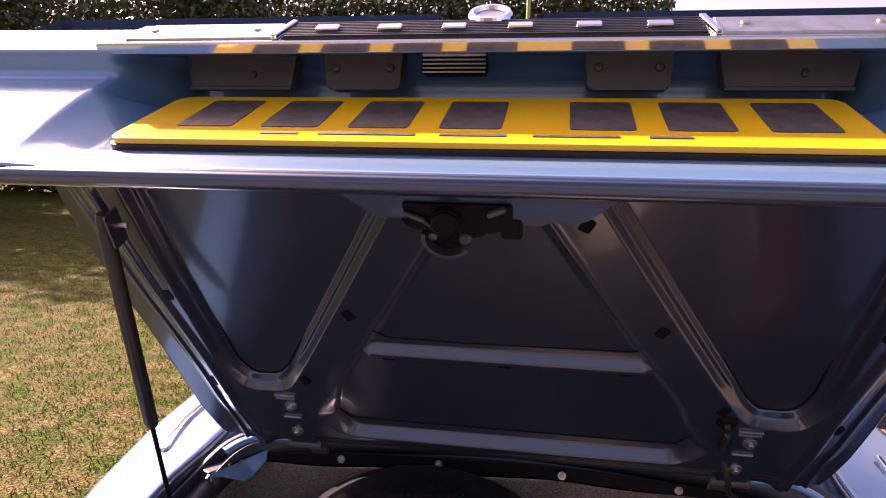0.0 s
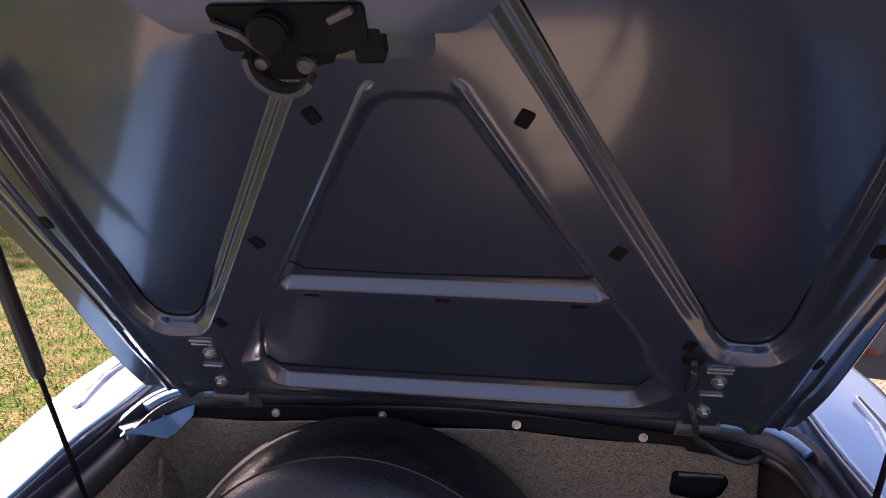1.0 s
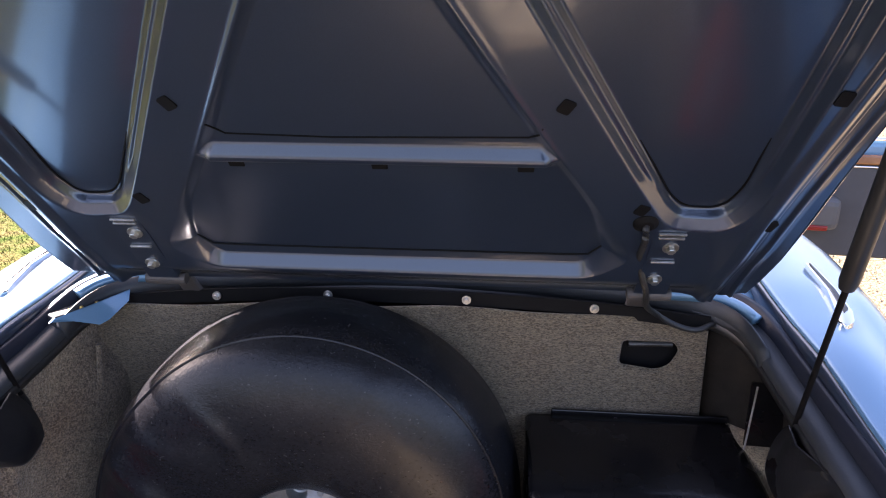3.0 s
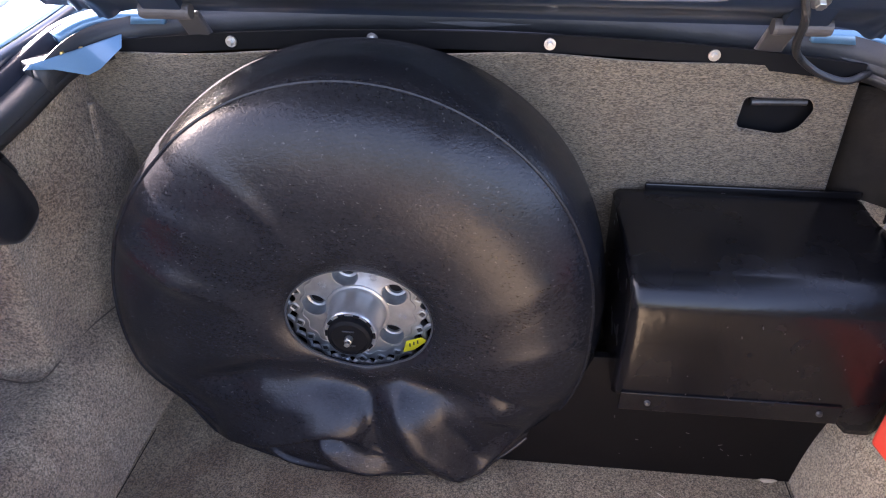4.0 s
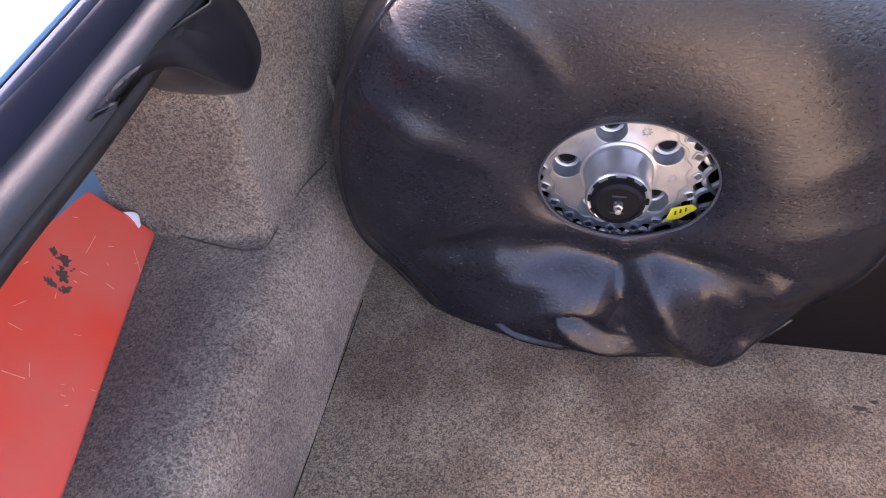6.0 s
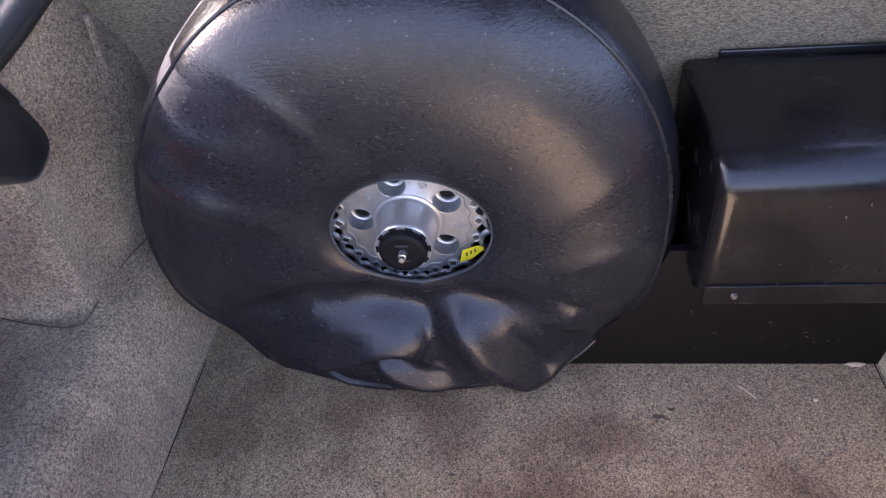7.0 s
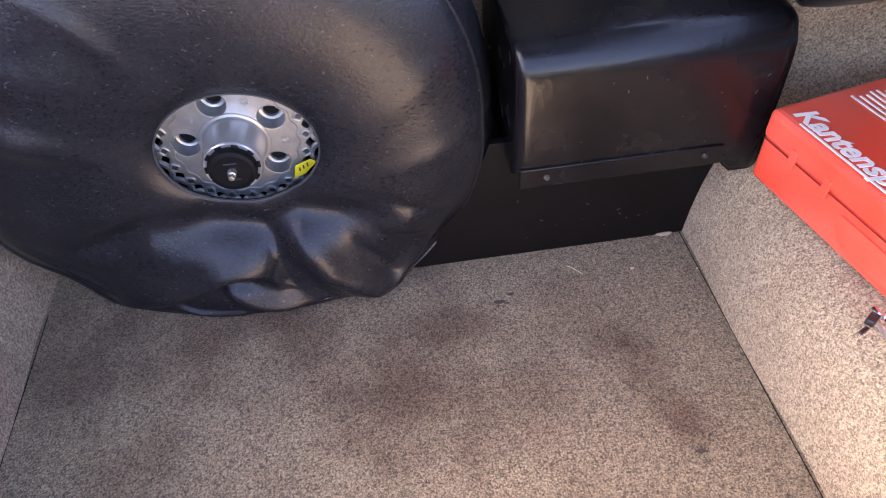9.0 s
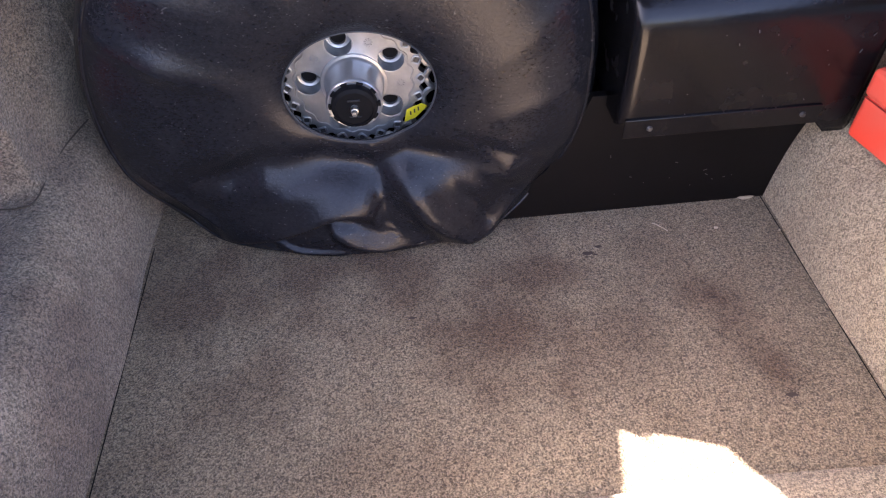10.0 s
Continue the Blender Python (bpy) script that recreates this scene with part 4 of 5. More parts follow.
seam_y = np.interp(seam_r, [p.x for p in prof[60:108]], [p.y for p in prof[60:108]])
part("piping", tube([cover_point(a, r + 0.001, y) for a, r, y in zip(angs, seam_r, seam_y)], 0.0028, 8, up=(0, 1, 0), closed=True), VINYL, cover, "black piped seam")
part("hem", tube([cover_point(a, 0.0985, 0.9445) for a in angs], 0.0017, 8, up=(0, 1, 0), closed=True), SEALRUBBER, cover, "thin corded hem")

SLEEVE = material("satin_silver", (0.60, 0.60, 0.60), 0.30, 0.80, (0.44, 0.44, 0.43), 40, 0.6, bump=0.08, bump_scale=400, bump_depth=0.0005)
TURNY = Matrix(((1, 0, 0, 0), (0, 0, -1, 0), (0, 1, 0, 0), (0, 0, 0, 1)))   # local z towards the rear (-y)
LUG = [radians(175 - 72 * k) for k in range(5)]


def ring_edges(bm, cx, cy, r, n, z, wave=0.0, waves=0):
    vs = [bm.verts.new((cx + (r + wave * math.cos(waves * t)) * math.cos(t), cy + (r + wave * math.cos(waves * t)) * math.sin(t), z)) for t in (2 * math.pi * i / n for i in range(n))]
    return [bm.edges.new((vs[i], vs[(i + 1) % n])) for i in range(n)]


bm = bmesh.new()
edges = ring_edges(bm, 0, 0, 0.0930, 160, 0.004, 0.0058, 20) + ring_edges(bm, 0, 0, 0.030, 40, 0.004)
for a in LUG:
    edges += ring_edges(bm, 0.0603 * math.cos(a), 0.0603 * math.sin(a), 0.0175, 28, 0.004)
bmesh.ops.triangle_fill(bm, use_beauty=True, use_dissolve=False, edges=edges)
ext = bmesh.ops.extrude_face_region(bm, geom=bm.faces[:])
bmesh.ops.translate(bm, vec=(0, 0, -0.014), verts=[g for g in ext["geom"] if isinstance(g, bmesh.types.BMVert)])
wheel = part("wheel", bm, ALLOY, spare, "cast silver lattice alloy wheel", sharp=35)
wheel.matrix_local = Matrix.Translation((-0.142 - WC.x, 0.984 - 1.0, 0.666 - 0.40)) @ TURNY
for a in LUG:
    lx, lz = 0.0603 * math.cos(a), 0.0603 * math.sin(a)
    part("lug_seat", lathe([(0.0186, 0.0036), (0.0182, 0.0047), (0.0174, 0.0045), (0.0168, 0.0020), (0.0160, -0.0150), (0.0105, -0.0170), (0.0095, -0.0200)], pose(lx, lz, 0), 28), ALLOY, wheel, "recessed wheel stud seat", sharp=40)
    part("stud_hole", lathe([(0.0105, -0.0175), (0, -0.0175)], pose(lx, lz, 0), 20), DARK, wheel)
    part("rim_ring", lathe([(0.0128, -0.0158), (0.0124, -0.0135), (0.0108, -0.0135), (0.0102, -0.0160)], pose(lx, lz, 0), 20), ALLOY, wheel)
# lattice between the centre and the rim: a raised scalloped edge, small lozenges and crossing bars
edge_path = [((0.0785 - 0.0020 * math.cos(20 * t)) * math.cos(t), (0.0785 - 0.0020 * math.cos(20 * t)) * math.sin(t), 0.0040) for t in (2 * math.pi * i / 160 for i in range(160))]
part("scalloped_edge", tube(edge_path, 0.0015, 6, closed=True), ALLOY, wheel)
for k in range(20):
    a = 2 * math.pi * k / 20
    c, d = math.cos(a), math.sin(a)
    lozenge = [(0.0890 + p, q) for p, q in rounded([(0.0074, 0.0), (0.0005, 0.0072), (-0.0070, 0.0), (0.0005, -0.0072)], 0.003, 3)]
    part("lozenge", tube([(p * c - q * d, p * d + q * c, 0.0046) for p, q in lozenge], 0.0017, 8, closed=True), ALLOY, wheel)
    # dark disc on the flat face, for the shade in each lozenge
    part("shaded_lozenge_floor", lathe([(0.0056, 0.0046), (0, 0.0043)], pose(0.0890 * c, 0.0890 * d, 0), 8), DARKSTEEL, wheel)
for k in range(20):
    a = 2 * math.pi * k / 20
    for sgn in (-1, 1):
        b = a + sgn * 2 * math.pi / 40
        p = [(0.096 * math.cos(a), 0.096 * math.sin(a), 0.002), (0.100 * math.cos((a + b) / 2 + sgn * 0.02), 0.096 * math.sin((a + b) / 2 + sgn * 0.02), 0.003), (0.108 * math.cos(b), 0.108 * math.sin(b), 0.001), (0.128 * math.cos(b + sgn * 0.12), 0.128 * math.sin(b + sgn * 0.12), -0.006)]
        part("spoke", tube(smooth_path(p, 3), 0.0042, 6), ALLOY, wheel)
part("rim_back", lathe([(0, -0.022), (0.070, -0.022), (0.10, -0.030), (0.14, -0.030)], None, 40), DARK, wheel, "dark wheel inside")
for a, r in ((139, 0.062), (67, 0.063), (-5, 0.062)):
    for k in range(9):
        b = radians(40 * k)
        part("cast_mark", box((0.0034, 0.0011, 0.0014), pose(r * math.cos(radians(a)) + 0.0044 * math.cos(b), r * math.sin(radians(a)) + 0.0044 * math.sin(b), 0.0046, 0, 0, 40 * k), 0.0003, 1), ALLOY, wheel)
part("hub_sleeve", lathe([(0.0445, 0.0038), (0.0440, 0.0062), (0.0405, 0.0066), (0.0388, 0.0085), (0.0380, 0.0120), (0.0362, 0.038), (0.0352, 0.0455), (0.0366, 0.0470), (0.0366, 0.0515), (0.0345, 0.0540), (0.0300, 0.0530)], None, 48), SLEEVE, wheel, "satin silver hub sleeve", sharp=40)
part("hub_cap", lathe([(0.0298, 0.045), (0.0298, 0.059), (0.0285, 0.0622), (0.024, 0.0645), (0.0235, 0.0625), (0, 0.0625)], None, 48), DARK, wheel, "black plastic hub cap", sharp=40)
for k in range(10):
    part("cap_tooth", box((0.0035, 0.0085, 0.0030), pose(0.0318 * math.cos(0.628 * k), 0.0318 * math.sin(0.628 * k), 0.0545, 0, 0, math.degrees(0.628 * k)), 0.0006, 1), DARK, wheel)
part("pin", lathe([(0.0055, 0.0625), (0.0050, 0.070), (0.0036, 0.0705), (0.0034, 0.076), (0, 0.0765)], None, 16), STEEL, wheel)
for sgn in (-1, 1):
    part("moulded_bar", box((0.016, 0.0022, 0.002), pose(0, sgn * 0.012, 0.0632), 0.0006, 1), RUBBER, wheel)
sticker = empty("yellow_sticker", Matrix.Translation((-0.142, 0.980, 0.666)) @ TURNY, "small yellow warning sticker on the wheel", "sticker")
part("label", slab(rounded([(0.062, -0.064), (0.078, -0.058), (0.096, -0.040), (0.088, -0.035), (0.067, -0.043)], 0.002), 0.0075, 0.0082), material("sticker_yellow", (0.85, 0.68, 0.02), 0.5), sticker)
for k in range(3):
    part("print_bar", box((0.0022, 0.006, 0.0006), pose(0.072 + 0.0055 * k, -0.0495 + 0.0032 * k, 0.0084)), BLACKINK, sticker, "dark printed bar")

# ---- black trim box over the battery ----
trim = empty("battery_box_cover", Matrix.Translation((0.36, 1.0, 0.40)), "black vinyl moulded box cover with rounded shoulder", "box cover")
xs = np.concatenate([np.linspace(0.203, 0.232, 9), np.linspace(0.240, 0.510, 22), np.linspace(0.516, 0.540, 6)])
prof = smooth_path([(0, 1.125, 0.795), (0, 1.05, 0.793), (0, 0.965, 0.790), (0, 0.930, 0.786), (0, 0.911, 0.770), (0, 0.904, 0.745), (0, 0.902, 0.68), (0, 0.903, 0.618)], 5)
P = []
for x in xs:
    e = 1 - math.sqrt(1 - max(0.0, 1 - (x - xs[0]) / 0.016) ** 2) + 0.6 * float(step(0.018, 0.0, xs[-1] - x))
    row = []
    for p in prof:
        yb = p.y + 0.016 * e * float(step(0.793, 0.772, p.z))
        row.append((x - 0.36, yb - 1.0, p.z - 0.40 - 0.008 * e - (0.04 if (x > 0.46 and p.z < 0.63) else 0) * float(step(0.46, 0.50, x))))
    P.append(row)
surface("cover_shell", P, len(xs), len(prof), BOXVINYL, trim, thick=0.003)
side = [(p.y - 1.0 + 0.016 * float(step(0.793, 0.772, p.z)), p.z - 0.409) for p in prof] + [(0.118, 0.212)]
SIDEWAYS = Matrix(((0, 0, 1, 0), (1, 0, 0, 0), (0, 1, 0, 0), (0, 0, 0, 1)))
part("left_side", slab(side, -0.0025, 0.0015), BOXVINYL, trim).matrix_local = Matrix.Translation((-0.1545, 0, 0)) @ SIDEWAYS
part("right_side", slab(side, -0.0015, 0.0025), BOXVINYL, trim).matrix_local = Matrix.Translation((0.1775, 0, 0)) @ SIDEWAYS
part("front_flange", box((0.270, 0.004, 0.030), pose(-0.015, -0.100, 0.212), 0.0015), BOXVINYL, trim)
part("back_flange", box((0.29, 0.006, 0.012), pose(0.030, 0.128, 0.400), 0.002), BOXVINYL, trim)
for x, zz in ((-0.115, 0.212), (0.095, 0.214)):
    part("screw", lathe([(0, 0.004), (0.003, 0.0035), (0.0042, 0)], Matrix.Translation((x, -0.102, zz)) @ TURNY, 12), DARKSTEEL, trim)
scuffs = random.Random(11)
for k in range(16):
    part("scuff", box((0.0012 + 0.004 * scuffs.random() ** 2, 0.0005, 0.0010), Matrix.Translation((-0.14 + 0.29 * scuffs.random(), -0.0995, 0.225 + 0.12 * scuffs.random())) @ pose(0, 0, 0, 0, 180 * scuffs.random(), 0)), COVER, trim, "tiny pale scuff")
lower = empty("lower_panel", Matrix.Translation((0.3, 0.96, 0.40)), "plain black panel below the box cover", "panel")
bm = slab([(-0.235, 0.002), (0.230, 0.002), (0.230, 0.225), (-0.118, 0.225), (-0.132, 0.18), (-0.170, 0.10), (-0.235, 0.03)], -0.006, 0.006, 0.001)
part("panel", bm, PANELVINYL, lower).matrix_local = Matrix.Translation((0, 0.008, 0)) @ TURNY
for k in range(14):
    part("scuff", box((0.0012 + 0.005 * scuffs.random() ** 2, 0.0005, 0.0010), Matrix.Translation((-0.12 + 0.25 * scuffs.random(), 0.0016, 0.02 + 0.17 * scuffs.random())) @ pose(0, 0, 0, 0, 180 * scuffs.random(), 0)), COVER, lower, "tiny pale scuff")

# ---- gas struts ----
def gas_strut(sgn):
    top, foot = Vector((sgn * 0.496, 0.692, 1.467)), Vector((sgn * 0.556, 0.958, 0.870))
    st = empty("gas_strut", Matrix.Translation(top), "black gas strut holding the boot lid up", "gas strut", "gas struts")
    d = (foot - top)
    q = d.to_track_quat("Z", "Y").to_matrix().to_4x4()
    L = d.length
    body = part("cylinder", lathe([(0, 0.006), (0.008, 0.006), (0.0105, 0.012), (0.0105, 0.535 * L - 0.01), (0.0085, 0.535 * L), (0, 0.535 * L)], q, 24), RUBBER, st, "black painted cylinder", sharp=40)
    part("rod", lathe([(0.0038, 0.525 * L), (0.0038, L), (0, L)], q, 16), DARK, st, "dark piston rod")
    part("end_fitting", lathe([(0, -0.016), (0.007, -0.015), (0.0095, -0.006), (0.0095, 0.006), (0.008, 0.014)], q, 20), RUBBER, st)
    part("foot_fitting", lathe([(0, L + 0.006), (0.005, L + 0.005), (0.006, L), (0.0055, L - 0.012), (0.0045, L - 0.03)], q, 16), RUBBER, st)
    br = part("bracket", slab(rounded([(-0.014, -0.018), (0.014, -0.018), (0.014, 0.030), (-0.014, 0.030)], 0.004), -0.0015, 0.0015), PAINT_SHADED, st)
    br.matrix_local = Matrix.Translation((sgn * -0.014, 0, 0)) @ pose(0, 0, 0, 0, 90, 0) @ pose(0, 0, 0, 0, 0, 60 * sgn)
    part("pivot", lathe([(0, 0.022), (0.004, 0.022), (0.004, -0.012), (0, -0.012)], pose(sgn * -0.012, 0, 0, 0, 90, 0), 12), STEEL, st)
    return st


gas_strut(-1)
gas_strut(1)

# ---- tool box and case on the shelves ----
def tool_box(name, label, m, size, lettered):
    w, l, h = size
    tb = empty(name, m, label, "tool box")
    part("base", box((w, l, h * 0.62), pose(0, 0, h * 0.31), 0.008, 3), RED, tb)
    part("lid", box((w + 0.004, l + 0.004, h * 0.40), pose(0, 0, h * 0.80), 0.009, 3), RED, tb)
    part("lid_panel", slab(rounded([(-w * 0.43, -l * 0.45), (w * 0.43, -l * 0.45), (w * 0.43, l * 0.45), (-w * 0.43, l * 0.45)], 0.01), h * 0.99, h * 1.012, 0.001), RED, tb)
    return tb


RED_DARK = material("red_shadow_line", (0.22, 0.016, 0.012), 0.6)
kit = tool_box("tool_case", "red plastic tool case with white print on its lid", pose(0.668, 0.728, 0.589, 0, 0, 12), (0.24, 0.36, 0.104), True)


def lettering(text, height, mat, parent, m, slant=0.0, bold=0.0):
    """Flat raised letters from the built-in font."""
    cu = bpy.data.curves.new("lettering", "FONT")
    cu.body, cu.size, cu.extrude, cu.offset, cu.shear = text, height, 0.0004, bold, slant
    tmp = bpy.data.objects.new("lettering", cu)
    me = bpy.data.meshes.new_from_object(tmp)
    bpy.data.objects.remove(tmp)
    bpy.data.curves.remove(cu)
    ob = link_mesh("lettering", me, mat, parent, "bold white slanted lettering", smooth=False)
    ob.matrix_local = m
    return ob


lettering("Kantenspo", 0.038, WHITE, kit, pose(-0.109, 0.160, 0.1060, 0, 0, -90), 0.25, 0.0010)
for k in range(9):
    part("print_line", box((0.0030, 0.078 - 0.006 * (k % 3), 0.0008), pose(-0.022 + 0.0088 * k, 0.122 - 0.002 * (k % 2), 0.1058)), WHITE, kit, "thin white printed bar")
part("print_line", box((0.003, 0.20, 0.0008), pose(-0.1145, 0.040, 0.1058)), WHITE, kit, "thin white printed bar")
# moulded seam, recessed grip and catches on the long side that faces the boot
part("seam_groove", box((0.0012, 0.352, 0.0012), pose(-0.1218, 0, 0.0635)), RED_DARK, kit)
part("grip_panel", slab(rounded([(-0.075, -0.024), (0.060, -0.024), (0.075, 0.004), (0.075, 0.012), (-0.090, 0.012), (-0.090, -0.004)], 0.005), 0, 0.003, 0.001), RED, kit).matrix_local = Matrix.Translation((-0.1200, -0.050, 0.040)) @ pose(0, 0, 0, 90, 0, -90)
for yy in (0.125, 0.070):
    part("catch", box((0.005, 0.012, 0.026), pose(-0.1215, yy, 0.066), 0.002), RED, kit)
part("worn_edge", box((0.003, 0.05, 0.006), pose(-0.1195, -0.10, 0.012), 0.001), WHITE, kit, "scuffed pale patch")
case = tool_box("warning_triangle_case", "faded red plastic case with dark oil marks leaning against the wing", Matrix(((0.5633, -0.2413, 0.7902, -0.7384), (0.1401, 0.9704, 0.1965, 0.6716), (-0.8143, 0.0, 0.5804, 0.6379), (0, 0, 0, 1))), (0.15, 0.40, 0.04), False)

# ---- small parts round the opening ----
def bolt(parent, m, r=0.008, name="bolt"):
    bm = lathe([(0, 0.0085), (r * 0.75, 0.0085), (r * 0.86, 0.0075), (r * 0.86, 0.002), (r * 1.1, 0.0018), (r * 1.15, 0.0)], m, 6)
    add_lathe(bm, [(r * 0.5, 0.0021), (r * 1.5, 0.0020), (r * 1.55, -0.001)], m, 20)
    return part(name, bm, STEEL, parent, "zinc bolt head")


strip = empty("carpet_retainer", Matrix.Identity(4), "black retaining strip with four zinc bolts above the carpet", "trim strip")
SP = smooth_path([(-0.50, 1.150, 0.962), (-0.33, 1.160, 0.975), (-0.135, 1.162, 0.983), (0.098, 1.162, 0.983), (0.308, 1.160, 0.975), (0.49, 1.145, 0.962)], 6)
part("rail", add_sweep(bmesh.new(), SP, [(-0.003, -0.009), (0.003, -0.009), (0.003, 0.014), (-0.003, 0.014)]), DARK, strip)
for x, y, z in ((-0.33, 1.151, 0.984), (-0.135, 1.147, 0.994), (0.098, 1.147, 0.994), (0.308, 1.153, 0.984)):
    bolt(strip, Matrix.Translation((x, y + 0.004, z - 0.006)) @ TURNY, 0.0050)

lamp_unit = empty("boot_lamp", Matrix.Translation((0.395, 1.165, 0.91)), "dark boot lamp housing behind a slot in the carpet", "lamp")
part("housing", box((0.135, 0.03, 0.090), pose(0.006, 0.022, -0.008), 0.004), DARK, lamp_unit)
part("lamp_bar", tube([(-0.026, -0.004, 0.006), (0.045, -0.004, 0.008)], 0.0048, 12), DARKSTEEL, lamp_unit, "dark glossy lamp tube")
part("bracket", box((0.062, 0.004, 0.003), pose(0.008, -0.004, 0.0135), 0.001), COVER, lamp_unit, "grey metal bracket")
part("clip", box((0.010, 0.006, 0.010), pose(-0.006, -0.004, 0.020), 0.002), STEEL, lamp_unit)
slot = [(0.354, 0.930), (0.442, 0.930), (0.453, 0.912), (0.438, 0.882), (0.415, 0.872), (0.350, 0.881)]
part("slot_edge", tube([(x - 0.395, -0.0135, z - 0.91) for x, z in rounded(slot, 0.012, 5)], 0.0036, 8, up=(0, 1, 0), closed=True), CARPET_BACK_SHADED, lamp_unit, "carpet bound round the slot")


def lid_hinge(sgn):
    x = sgn * 0.374
    h = part("lid_hinge", slab(rounded([(x - 0.024, -0.062), (x + 0.024, -0.062), (x + 0.022, 0.098), (x - 0.022, 0.098)], 0.006), -0.024, -0.013, 0.002), PAINT_SHADED, car, "painted boot lid hinge arm")
    h.matrix_local = LID
    for u, w in ((0.094, 0.036), (0.086, 0.034), (0.030, 0.032)):
        part("shim", box((w, 0.0035, 0.004), pose(x, u, -0.011), 0.001), STEEL, h, "bright metal shim edge")
    for u, dx in ((0.062, 0.004), (-0.016, -0.002)):
        bolt(h, pose(x + dx, u, -0.013), 0.0072)
    part("knuckle", lathe([(0, -0.032), (0.009, -0.032), (0.010, -0.028), (0.010, 0.028), (0.009, 0.032), (0, 0.032)], Matrix.Translation((x, -0.066, -0.018)) @ pose(0, 0, 0, 0, 90, 0), 18), COVER, h, "dark hinge knuckle")
    leaf = part("leaf", box((0.034, 0.010, 0.060), pose(0, 0, 0), 0.004), COVER, h)
    leaf.matrix_local = LID.inverted() @ pose(x, 1.150, 1.000, 40, 0, 0)


lid_hinge(-1)
lid_hinge(1)

# lid cable with its grommet
cable = empty("lid_cable", Matrix.Identity(4), "black cable looping from the lid into the boot", "cable")
g = LID @ Vector((0.335, 0.116, -0.010))
part("grommet", lathe([(0.005, 0.006), (0.010, 0.005), (0.016, 0.001), (0.017, -0.003), (0, -0.003)], LID @ pose(0.335, 0.116, -0.011), 24), DARK, cable)
part("wire", tube(smooth_path([g, LID @ Vector((0.336, 0.098, 0.004)), (0.345, 1.03, 1.105), (0.362, 1.045, 1.055), (0.372, 1.075, 1.02), (0.395, 1.115, 0.992), (0.430, 1.128, 0.968), (0.465, 1.132, 0.958), (0.492, 1.142, 0.964), (0.515, 1.165, 0.960)], 6), 0.0048, 10), RUBBER, cable)

# body-coloured blade at the opening's corner
blade = empty("corner_bracket", Matrix.Identity(4), "light blue painted bracket blade with brass screws", "bracket")
bm = bmesh.new()
pts = [(-0.546, 1.026, 0.975), (-0.515, 1.09, 0.980), (-0.483, 1.153, 0.984), (-0.479, 1.135, 0.968), (-0.485, 1.085, 0.958), (-0.492, 1.068, 0.956), (-0.556, 1.042, 0.962)]
flat = (Vector(pts[2]) - Vector(pts[0])).cross(Vector(pts[5]) - Vector(pts[0])).normalized()
pts = [Vector(p) + flat * flat.dot(Vector(pts[0]) - Vector(p)) for p in pts]
fr = [bm.verts.new(p) for p in pts]
bk = [bm.verts.new((p[0] - 0.0024, p[1] + 0.0012, p[2])) for p in pts]
bm.faces.new(fr)
bm.faces.new(bk[::-1])
for i in range(len(pts)):
    j = (i + 1) % len(pts)
    bm.faces.new((fr[i], bk[i], bk[j], fr[j]))
part("blade", bm, PAINT, blade)
part("rubber_seat", slab([(-0.553, 1.046), (-0.524, 1.100), (-0.496, 1.150), (-0.512, 1.160), (-0.550, 1.116), (-0.575, 1.060)], 0.958, 0.9755, 0.003), SEALRUBBER, blade, "dark rubber seat behind the blade")
for x, y in ((-0.535, 1.085), (-0.520, 1.105), (-0.545, 1.07)):
    part("screw", lathe([(0, 0.004), (0.0026, 0.004), (0.0038, 0.001), (0.0038, -0.006)], pose(x + 0.004, y, 0.9765), 8), BRASS, blade)


MOULD = material("grained_black_plastic", (0.012, 0.0125, 0.015), 0.32, 0, (0.020, 0.020, 0.022), 9, 0.6, bump=0.25, bump_scale=120, bump_depth=0.001, rough_var=0.06)


def moulding(sgn):
    """Black vinyl moulding over the strut's foot: an arched face with a lip turned back under its edge."""
    m = empty("strut_moulding", Matrix.Identity(4), "black vinyl moulding over the strut mount", "moulding", "strut mouldings")
    outline = smooth_path([(0, 0.700, 0.893), (0, 0.752, 0.896), (0, 0.790, 0.888), (0, 0.830, 0.866), (0, 0.866, 0.829), (0, 0.890, 0.808), (0, 0.914, 0.792), (0, 0.936, 0.792), (0, 0.962, 0.806), (0, 0.958, 0.838), (0, 0.944, 0.870), (0, 0.928, 0.892), (0, 0.916, 0.906)], 4)
    if sgn > 0:
        outline = [Vector((0, p.y + 0.020, p.z - 0.004)) for p in outline]
    P = []
    for p in outline:
        bulge = 0.010 * float(step(0.80, 0.90, p.y))
        P.append([(sgn * 0.62, p.y, p.z), (sgn * 0.572, p.y, p.z), (sgn * (0.556 - bulge), p.y, p.z + 0.004), (sgn * (0.551 - bulge), p.y - 0.004, p.z + 0.012), (sgn * (0.549 - 0.9 * bulge), p.y + (0.80 - p.y) * 0.25, p.z + max(0.0, 0.905 - p.z) * 0.30), (sgn * (0.551 - 0.5 * bulge), p.y + (0.81 - p.y) * 0.55, p.z + max(0.0, 0.908 - p.z) * 0.7), (sgn * 0.553, p.y + (0.82 - p.y) * 0.90, max(p.z, 0.908))])
    surface("shell", P, len(outline), 7, MOULD, m, thick=0.003)
    return m


moulding(-1)
moulding(1)

